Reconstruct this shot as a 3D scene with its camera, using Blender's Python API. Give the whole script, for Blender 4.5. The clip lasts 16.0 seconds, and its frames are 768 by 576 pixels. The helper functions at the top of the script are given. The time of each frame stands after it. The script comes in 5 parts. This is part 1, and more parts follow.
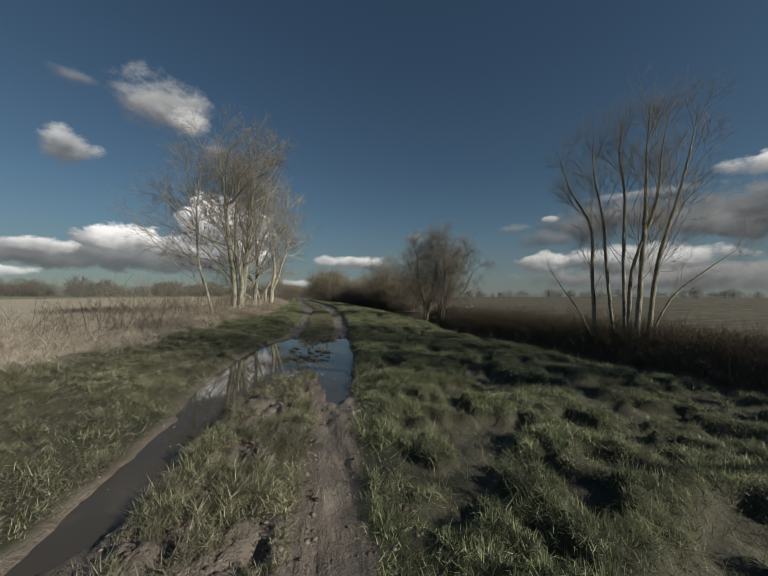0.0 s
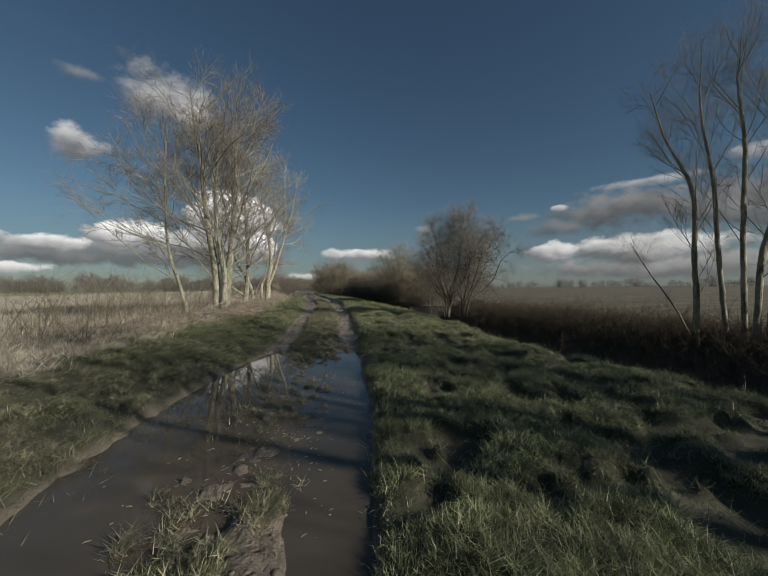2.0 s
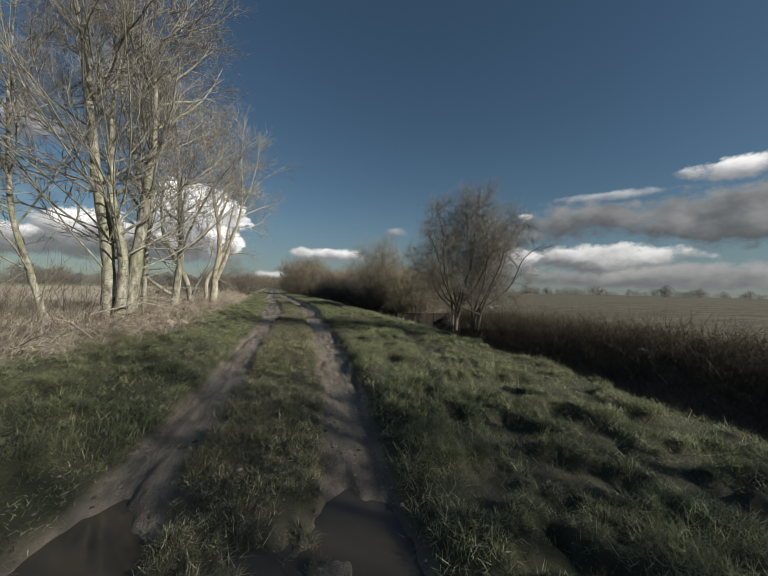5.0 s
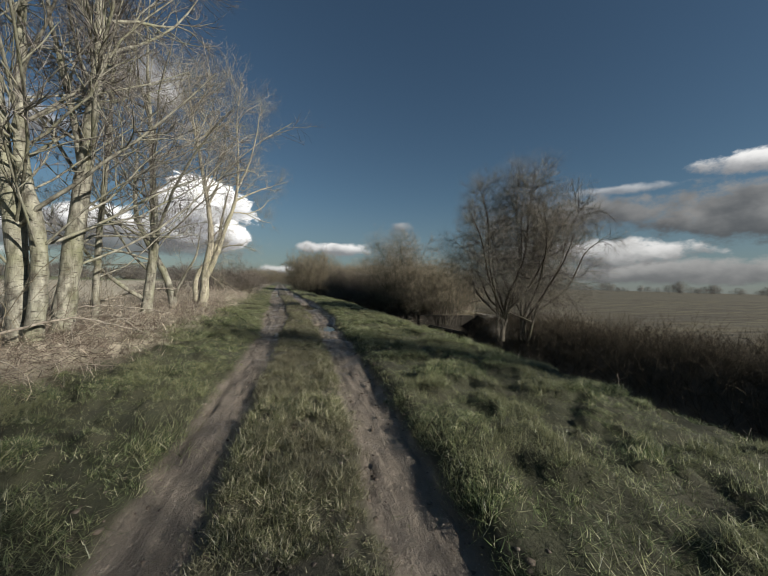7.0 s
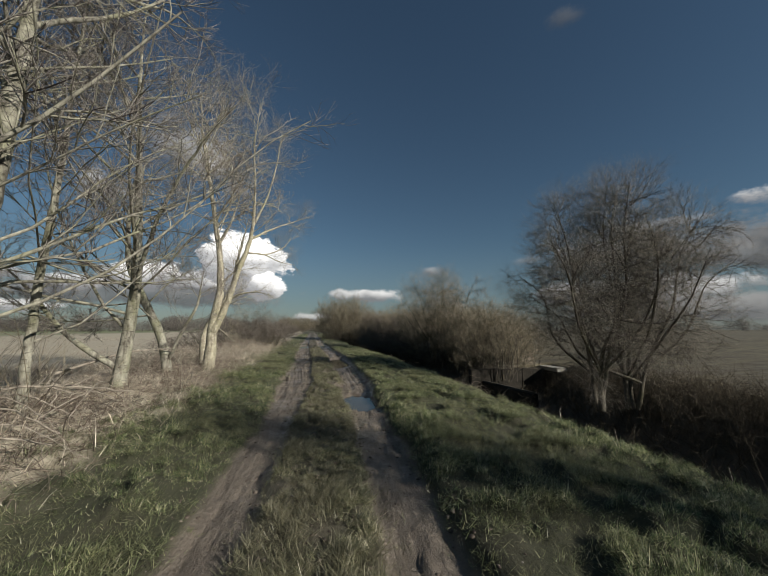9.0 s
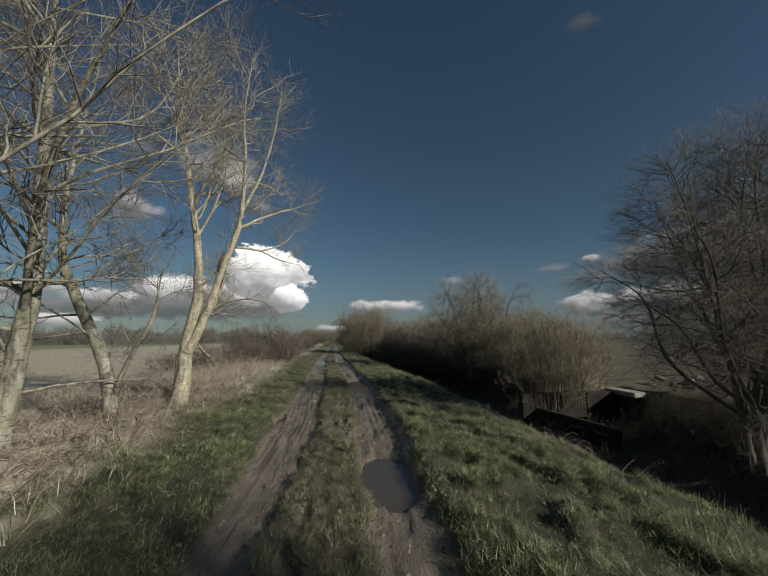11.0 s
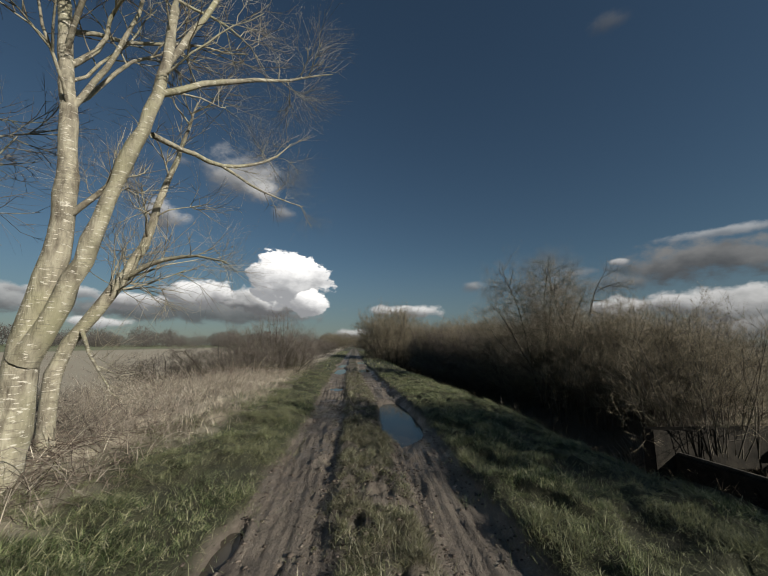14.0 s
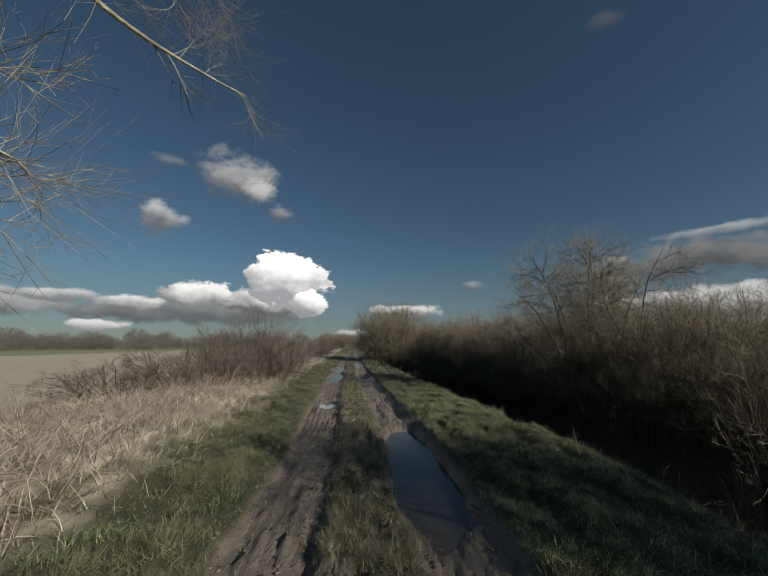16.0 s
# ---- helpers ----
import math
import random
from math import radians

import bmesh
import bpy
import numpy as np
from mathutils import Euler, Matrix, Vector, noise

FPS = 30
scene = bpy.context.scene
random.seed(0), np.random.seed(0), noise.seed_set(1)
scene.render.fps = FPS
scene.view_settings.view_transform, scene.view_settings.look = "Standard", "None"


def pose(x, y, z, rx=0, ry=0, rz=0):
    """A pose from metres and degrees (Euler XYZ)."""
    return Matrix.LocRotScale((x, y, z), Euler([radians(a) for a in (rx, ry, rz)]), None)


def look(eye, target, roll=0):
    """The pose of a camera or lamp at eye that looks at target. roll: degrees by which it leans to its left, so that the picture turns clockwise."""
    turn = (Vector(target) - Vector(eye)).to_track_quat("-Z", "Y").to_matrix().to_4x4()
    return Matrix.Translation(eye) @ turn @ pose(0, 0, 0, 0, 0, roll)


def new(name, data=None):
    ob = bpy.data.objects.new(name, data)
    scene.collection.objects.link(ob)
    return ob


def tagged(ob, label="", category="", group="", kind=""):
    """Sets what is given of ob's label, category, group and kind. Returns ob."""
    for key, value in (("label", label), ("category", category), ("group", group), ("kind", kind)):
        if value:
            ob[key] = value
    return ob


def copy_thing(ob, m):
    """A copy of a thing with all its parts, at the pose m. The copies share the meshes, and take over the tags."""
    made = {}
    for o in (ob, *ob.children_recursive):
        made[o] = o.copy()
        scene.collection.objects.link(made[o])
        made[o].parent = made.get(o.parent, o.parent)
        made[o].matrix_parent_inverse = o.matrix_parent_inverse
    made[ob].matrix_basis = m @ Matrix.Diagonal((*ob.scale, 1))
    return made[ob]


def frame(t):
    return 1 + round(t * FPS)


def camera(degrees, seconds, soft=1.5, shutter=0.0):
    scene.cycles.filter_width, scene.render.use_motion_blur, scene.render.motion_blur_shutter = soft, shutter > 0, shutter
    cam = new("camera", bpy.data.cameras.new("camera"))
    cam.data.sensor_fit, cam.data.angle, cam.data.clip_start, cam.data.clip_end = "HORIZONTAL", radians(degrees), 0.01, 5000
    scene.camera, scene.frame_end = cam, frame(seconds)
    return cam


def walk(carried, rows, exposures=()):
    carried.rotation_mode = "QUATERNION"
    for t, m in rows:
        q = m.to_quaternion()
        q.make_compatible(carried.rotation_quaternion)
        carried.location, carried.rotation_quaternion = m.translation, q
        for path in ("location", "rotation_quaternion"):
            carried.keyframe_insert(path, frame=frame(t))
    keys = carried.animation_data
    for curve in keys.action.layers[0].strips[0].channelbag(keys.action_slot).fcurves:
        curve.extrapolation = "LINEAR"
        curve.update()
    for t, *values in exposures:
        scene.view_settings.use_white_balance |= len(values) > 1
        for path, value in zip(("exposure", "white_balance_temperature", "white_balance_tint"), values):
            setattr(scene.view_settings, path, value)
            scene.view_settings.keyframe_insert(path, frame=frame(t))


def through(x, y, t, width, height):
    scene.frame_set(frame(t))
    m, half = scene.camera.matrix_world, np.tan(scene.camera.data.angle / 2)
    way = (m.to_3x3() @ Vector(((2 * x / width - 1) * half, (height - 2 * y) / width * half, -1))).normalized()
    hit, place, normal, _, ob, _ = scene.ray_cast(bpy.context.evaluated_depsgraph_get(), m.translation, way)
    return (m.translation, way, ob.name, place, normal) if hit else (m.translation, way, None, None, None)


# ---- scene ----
cam = camera(94.5, 16.0, soft=1.1)
PATH = [
    (0, (0.758, 0.528, 1.122), (1.137, 2.491, 1.166), 0.2),
    (0.5, (0.841, 1.461, 1.146), (1.216, 3.426, 1.183), 0.2),
    (1, (0.969, 2.402, 1.167), (1.331, 4.368, 1.192), 0.1),
    (1.5, (0.997, 3.342, 1.176), (1.341, 5.312, 1.184), -0.2),
    (2, (1.063, 4.307, 1.174), (1.401, 6.278, 1.174), -0.5),
    (2.5, (1.152, 5.184, 1.124), (1.5, 7.154, 1.121), -0.5),
    (3, (1.256, 6.097, 1.16), (1.642, 8.059, 1.157), -0.5),
    (3.5, (1.215, 7.014, 1.138), (1.654, 8.965, 1.145), 0.1),
    (4, (1.187, 8.015, 1.133), (1.672, 9.955, 1.152), 0.2),
    (4.2, (1.164, 8.416, 1.122), (1.663, 10.353, 1.146), 0.6),
    (6.3, (0.924, 12.274, 1.426), (1.419, 14.211, 1.398), 2.0),
    (6.5, (0.906, 12.614, 1.403), (1.401, 14.552, 1.376), 2.0),
    (7, (1.0, 13.416, 1.432), (1.476, 15.359, 1.409), 1.5),
    (7.5, (1.069, 14.257, 1.474), (1.506, 16.209, 1.482), 0.7),
    (8, (1.128, 15.076, 1.552), (1.509, 17.038, 1.621), 0.1),
    (8.5, (1.156, 15.826, 1.6), (1.482, 17.793, 1.755), -0.0),
    (9, (1.202, 16.491, 1.622), (1.498, 18.455, 1.85), 0.0),
    (9.2, (1.231, 16.769, 1.624), (1.524, 18.731, 1.876), -0.1),
    (11.3, (1.38, 20.161, 1.802), (1.529, 22.132, 2.108), -0.5),
    (11.5, (1.337, 20.516, 1.765), (1.465, 22.484, 2.103), -0.6),
    (12, (1.254, 21.381, 1.74), (1.336, 23.347, 2.097), -0.2),
    (12.5, (1.197, 22.22, 1.736), (1.261, 24.187, 2.092), 0.3),
    (13, (1.137, 23.046, 1.69), (1.199, 25.016, 2.031), 0.5),
    (13.5, (1.109, 23.851, 1.746), (1.172, 25.824, 2.069), -0.0),
    (14, (1.021, 24.66, 1.728), (1.087, 26.634, 2.044), 0.2),
    (14.5, (0.967, 25.404, 1.815), (1.037, 27.378, 2.126), -0.1),
    (15, (0.917, 26.108, 1.796), (0.991, 28.082, 2.108), -0.1),
    (15.5, (0.909, 26.839, 1.802), (0.986, 28.813, 2.116), -0.2),
    (16, (0.959, 27.588, 1.818), (1.033, 29.561, 2.134), -0.3),
]
walk(cam, [(t, look(eye, target, roll)) for t, eye, target, roll in PATH], exposures=[(0, 0.07), (2, 0.18), (3.5, 0.28), (4.1, 0.42), (6.5, 0.4), (7, 0.36), (8, 0.24), (9, 0.22), (11.5, -0.06), (13.5, 0.02), (16, 0.03)])

# ---- light: low winter sun from behind on the right, blue sky with cumulus ----
SUN_AZ, SUN_EL = 131.0, 25.0          # degrees clockwise from the track's direction (+y), above the horizon


def sun_and_sky():
    az, el = radians(SUN_AZ), radians(SUN_EL)
    to_sun = Vector((math.sin(az) * math.cos(el), math.cos(az) * math.cos(el), math.sin(el)))
    lamp = bpy.data.lights.new("sun", "SUN")
    lamp.energy, lamp.angle, lamp.color = 5.0, radians(0.55), (0.98, 0.93, 0.84)
    ob = new("sun", lamp)
    ob.matrix_world = look(to_sun * 200, (0, 0, 0))

    world = bpy.data.worlds.new("winter_sky")
    scene.world = world
    world.use_nodes = True
    nt = world.node_tree
    nt.nodes.clear()
    N, L = nt.nodes.new, nt.links.new

    def link(value, socket):
        if isinstance(value, (int, float)):
            socket.default_value = value
        elif isinstance(value, tuple):
            socket.default_value = value
        else:
            L(value, socket)

    def m(op, a, b=0.0, c=0.0, clamp=False):
        n = N("ShaderNodeMath")
        n.operation, n.use_clamp = op, clamp
        for v, s in zip((a, b, c), n.inputs):
            link(v, s)
        return n.outputs[0]

    def ramp(x, lo, hi):
        n = N("ShaderNodeMapRange")
        n.interpolation_type = "SMOOTHSTEP"
        link(x, n.inputs[0])
        link(lo, n.inputs[1])
        link(hi, n.inputs[2])
        return n.outputs[0]

    def mix(f, a, b):
        n = N("ShaderNodeMix")
        n.data_type = "RGBA"
        link(f, n.inputs[0])
        link(a, n.inputs[6])
        link(b, n.inputs[7])
        return n.outputs[2]

    co = N("ShaderNodeTexCoord").outputs["Generated"]
    sep = N("ShaderNodeSeparateXYZ")
    L(co, sep.inputs[0])
    az_d = m("MULTIPLY", m("ARCTAN2", sep.outputs[0], sep.outputs[1]), 57.2958)
    el_d = m("MULTIPLY", m("ARCSINE", sep.outputs[2]), 57.2958)

    def noise_of(scale, detail, seed, rough=0.55):
        mp = N("ShaderNodeMapping")
        L(co, mp.inputs[0])
        mp.inputs[1].default_value = (seed, seed * 1.7, seed * 0.3)
        mp.inputs[3].default_value = (1.0, 1.0, 1.6)
        n = N("ShaderNodeTexNoise")
        L(mp.outputs[0], n.inputs["Vector"])
        n.inputs["Scale"].default_value, n.inputs["Detail"].default_value = scale, detail
        n.inputs["Roughness"].default_value = rough
        return m("SUBTRACT", n.outputs[0], 0.5)

    big_a, big_e = noise_of(9, 5, 1.3), noise_of(9, 5, 7.9)
    fine = noise_of(26, 6, 3.1, 0.62)
    puff = noise_of(14, 4, 5.2, 0.5)

    sky = N("ShaderNodeTexSky")
    sky.sky_type, sky.sun_disc = "NISHITA", False
    sky.sun_elevation, sky.sun_rotation = el, az
    sky.altitude, sky.air_density, sky.dust_density, sky.ozone_density = 20, 1.0, 0.2, 2.5
    gain = N("ShaderNodeMix")
    gain.data_type, gain.blend_type = "RGBA", "MULTIPLY"
    gain.inputs[0].default_value = 1.0
    L(sky.outputs[0], gain.inputs[6])
    gain.inputs[7].default_value = SKY_TINT
    # paler and cooler air near the horizon
    haze = ramp(el_d, 14.0, -1.0)
    col = mix(m("MULTIPLY", haze, 0.55), gain.outputs[2], (1.14, 1.42, 1.78, 1))

    # azimuth, elevation, half width, half height, dark and bright value, cover, softness
    clouds = [
        (45.0, 10.2, 13.0, 3.1, 0.9, 2.2, 0.9, 0.65), (62.0, 9.4, 14.0, 4.6, 0.9, 2.3, 0.9, 0.55), (36.0, 8.2, 5.0, 1.6, 0.9, 2.2, 0.6, 0.8),
        (52.0, 2.4, 24.0, 1.8, 1.4, 3.0, 0.9, 0.5), (46.0, 5.0, 12.0, 2.1, 1.4, 6.5, 0.9, 0.45),
        (35.0, 4.8, 4.0, 1.7, 1.8, 7.0, 0.9, 0.45),
        (47.0, 13.2, 7.5, 0.8, 2.6, 6.0, 0.6, 0.7), (59.0, 14.8, 4.6, 1.6, 2.5, 8.0, 0.9, 0.45),
        (36.0, 11.2, 1.6, 0.6, 2.5, 6.0, 0.7, 0.5),
        (-26.0, 4.6, 22.0, 1.9, 1.2, 2.6, 0.85, 0.5), (-50.0, 5.0, 12.0, 2.0, 1.4, 5.0, 0.85, 0.5),
        (-16.5, 6.6, 8.5, 2.3, 1.6, 9.0, 0.95, 0.3), (-13.2, 10.3, 6.4, 4.5, 4.0, 12.0, 1.0, 0.16),
        (-9.8, 6.6, 3.0, 2.2, 3.5, 12.0, 1.0, 0.18),
        (-26.0, 7.3, 4.4, 2.6, 2.4, 9.5, 0.98, 0.24), (-34.0, 5.5, 5.0, 1.3, 2.0, 8.0, 0.9, 0.35),
        (-41.0, 6.1, 4.4, 1.0, 2.2, 7.0, 0.85, 0.4), (-37.0, 2.6, 3.4, 1.0, 3.0, 8.0, 0.85, 0.4),
        (-21.5, 24.7, 7.0, 3.8, 1.6, 4.6, 0.85, 0.75), (-18.5, 23.2, 3.0, 1.9, 2.2, 6.5, 0.85, 0.7),
        (-31.0, 17.2, 3.6, 2.4, 1.6, 6.0, 0.85, 0.6), (-14.6, 20.0, 2.6, 1.7, 1.4, 4.0, 0.7, 0.8),
        (-31.0, 25.0, 2.6, 1.2, 1.4, 3.6, 0.55, 0.9),
        (16.7, 9.0, 2.6, 1.1, 1.6, 4.5, 0.65, 0.8), (31.0, 10.0, 3.0, 0.9, 1.5, 3.4, 0.5, 0.9),
        (6.5, 5.2, 5.0, 1.3, 2.2, 7.5, 0.9, 0.45), (1.6, 5.2, 2.4, 1.2, 2.0, 6.5, 0.85, 0.5),
        (-3.0, 1.6, 4.0, 1.0, 2.0, 6.0, 0.8, 0.5), (38.0, 40.0, 3.5, 1.4, 0.8, 1.6, 0.4, 1.0),
    ]
    for a, e, ra, re, dark, bright, cover, soft in clouds:
        warp = min(ra, re * 2.2)
        u = m("DIVIDE", m("ADD", m("SUBTRACT", az_d, a), m("MULTIPLY", big_a, 1.7 * warp)), ra)
        v = m("DIVIDE", m("ADD", m("SUBTRACT", el_d, e), m("MULTIPLY", big_e, 1.5 * re)), re)
        r = m("SQRT", m("ADD", m("MULTIPLY", u, u), m("MULTIPLY", v, v)))
        body = m("ADD", m("SUBTRACT", 1.0, r), m("MULTIPLY", fine, 1.1))
        alpha = m("MULTIPLY", ramp(body, 0.0, soft), cover)
        lit = ramp(m("ADD", m("ADD", v, m("MULTIPLY", puff, 1.7)), m("MULTIPLY", u, 0.25)), -0.7, 0.8)
        dark, bright = dark * 0.85, bright * 1.0
        tone = mix(lit, (dark, dark * 1.02, dark * 1.06, 1), (bright, bright * 0.985, bright * 0.96, 1))
        col = mix(alpha, col, tone)

    bg, out = N("ShaderNodeBackground"), N("ShaderNodeOutputWorld")
    L(col, bg.inputs[0])
    bg.inputs[1].default_value = 0.1
    L(bg.outputs[0], out.inputs[0])


SKY_TINT = (0.365, 0.41, 0.40, 1)
sun_and_sky()

# ---- numbers of the plan ----
def lerp(y, ys, vs):
    return np.interp(y, ys, vs)


def base_z(y):
    return lerp(y, (12.0, 15.5, 20.0, 24.5, 31.0, 60.0), (-0.25, -0.08, 0.06, 0.12, 0.17, 0.2))


def track_x(y):
    return lerp(y, (-10, 0, 3.5, 6, 10, 13, 17, 22, 27, 33, 40, 47, 62, 142, 500),
                (-0.1, 0.02, 0.13, 0.25, 0.6, 0.85, 1.05, 1.13, 1.08, 0.8, 0.3, -0.2, -0.95, -4.8, -22))


def crest_x(y):
    return lerp(y, (-30, 0, 5, 8, 11, 15, 20, 25, 30, 35, 40, 47, 60, 142, 500),
                (7.4, 6.9, 6.6, 6.2, 5.8, 5.5, 5.15, 4.75, 4.4, 4.2, 3.6, 3.1, 2.4, -1.4, -18.5))


def reed_x(y):
    return lerp(y, (-10, 0, 7, 9.9, 11.2, 15, 18, 20, 22.5, 25.8, 29.8, 32.3, 35.9, 42, 60, 142, 500),
                (-3.4, -3.6, -4.0, -3.7, -3.4, -3.0, -2.1, -1.3, -1.6, -1.6, -1.95, -1.7, -2.0, -2.5, -3.3, -8, -26))


def smooth(x, lo, hi):
    t = np.clip((x - lo) / (hi - lo), 0, 1)
    return t * t * (3 - 2 * t)


def lattice(xi, yi, seed):
    h = (xi.astype(np.int64) * 374761393 + yi.astype(np.int64) * 668265263 + seed * 1274126177) & 0xFFFFFFFF
    h = ((h ^ (h >> 13)) * 1274126177) & 0xFFFFFFFF
    return ((h ^ (h >> 16)) & 0xFFFF) / 65535.0


def value_noise(x, y, seed=0):
    xi, yi = np.floor(x), np.floor(y)
    u, v = x - xi, y - yi
    u, v = u * u * (3 - 2 * u), v * v * (3 - 2 * v)
    a, b = lattice(xi, yi, seed), lattice(xi + 1, yi, seed)
    c, d = lattice(xi, yi + 1, seed), lattice(xi + 1, yi + 1, seed)
    return (a * (1 - u) + b * u) * (1 - v) + (c * (1 - u) + d * u) * v - 0.5


def fbm(x, y, seed=0, octaves=3):
    total, amp = 0.0, 1.0
    for i in range(octaves):
        total = total + amp * value_noise(x * 2 ** i, y * 2 ** i, seed + i)
        amp *= 0.5
    return total


# pools in the ruts: centre x, centre y, half width, half length
POOLS = [(1.83, 24.45, 0.36, 0.85), (1.62, 33.2, 0.46, 2.0), (-0.3, 38.4, 0.25, 0.5), (-0.85, 47.2, 0.45, 2.0),
         (-1.3, 53.2, 0.48, 2.2), (0.55, 47.9, 0.4, 1.5), (0.1, 58.0, 0.45, 2.4), (-0.2, 27.9, 0.1, 0.4)]
WATER_DROP = 0.055      # water lies this far under the track's own level
BIG_POOL_Z = -0.25 - WATER_DROP


def pool_depth(x, y):
    """1 inside a pool, falling to 0 at its rim."""
    wob = 0.30 * fbm(x * 1.1, y * 0.9, 31) + 0.10 * fbm(x * 4, y * 4, 35)
    ll = lerp(y, (2.3, 3.5, 4.9, 6.1, 7.2, 8.8, 10.2, 11.3, 12.5, 12.9), (-0.78, -0.84, -0.85, -1.02, -1.07, -1.02, -0.8, -0.6, -0.3, 0.0))
    lr = lerp(y, (2.3, 3.0, 3.5, 4.6, 5.3, 5.6, 6.0, 6.6, 7.0, 8.0, 9.0, 10.0, 11.2, 12.3, 12.9), (-0.8, -0.4, -0.32, -0.24, -0.2, -0.02, 0.28, 0.49, 0.67, 0.75, 0.6, 0.5, 0.4, 0.25, -0.02))
    rl = lerp(y, (5.2, 5.4, 5.9, 7.0, 7.7, 8.5, 9.6, 11.1, 12.3, 12.7), (1.08, 0.93, 0.95, 0.8, 0.62, 0.8, 1.08, 1.11, 1.2, 1.55))
    rr = lerp(y, (5.2, 5.4, 6.6, 8.1, 9.5, 11.5, 12.3, 12.7), (1.05, 1.17, 1.37, 1.63, 1.73, 1.76, 1.75, 1.5))
    inside = (y > 2.0) & (y < 13.4)
    d = np.maximum(np.minimum(x - ll, lr - x), np.minimum(x - rl, rr - x) - (y < 5.2) * 0.3) + 0.12 * wob + 0.05 * fbm(x * 7, y * 6, 37)
    out = smooth(d, -0.10, 0.14) * inside
    for px, py, ax, ay in POOLS:
        r = np.sqrt(((x - px) / ax) ** 2 + ((y - py) / ay) ** 2) + wob * 0.5
        out = np.maximum(out, smooth(r, 1.2, 0.85))
    return out


def rut_inside(x, y):
    """Metres inside the nearer wheel rut (negative outside), with ragged edges."""
    u = x - track_x(y) + 0.05 * value_noise(x * 0, y * 0.45, 5)
    knots = (0, 11, 13.5, 23, 26, 36, 60)
    a, b = lerp(y, knots, (-1.0, -1.0, -1.08, -1.0, -1.22, -1.22, -1.0)), lerp(y, knots, (-0.45, -0.45, -0.5, -0.46, -0.34, -0.34, -0.42))
    c, d = lerp(y, knots, (0.56, 0.5, 0.52, 0.48, 0.40, 0.42, 0.45)), lerp(y, knots, (1.02, 1.1, 1.12, 1.12, 1.24, 1.28, 1.05))
    return np.maximum(np.minimum(u - a, b - u), np.minimum(u - c, d - u)) + 0.10 * fbm(x * 2.6, y * 1.3, 6, 3) + 0.05 * fbm(x * 9, y * 7, 7, 2)


def rut(x, y):
    return smooth(rut_inside(x, y), -0.05, 0.07)


def tussock(x, y):
    """1 on the grass tussocks of the verges, 0 in the hollows between them."""
    return smooth(fbm(x * 2.7 + 0.35 * y, y * 2.3, 201, 2) + 0.35 * fbm(x * 7.0, y * 6.5, 203, 2), -0.12, 0.2)


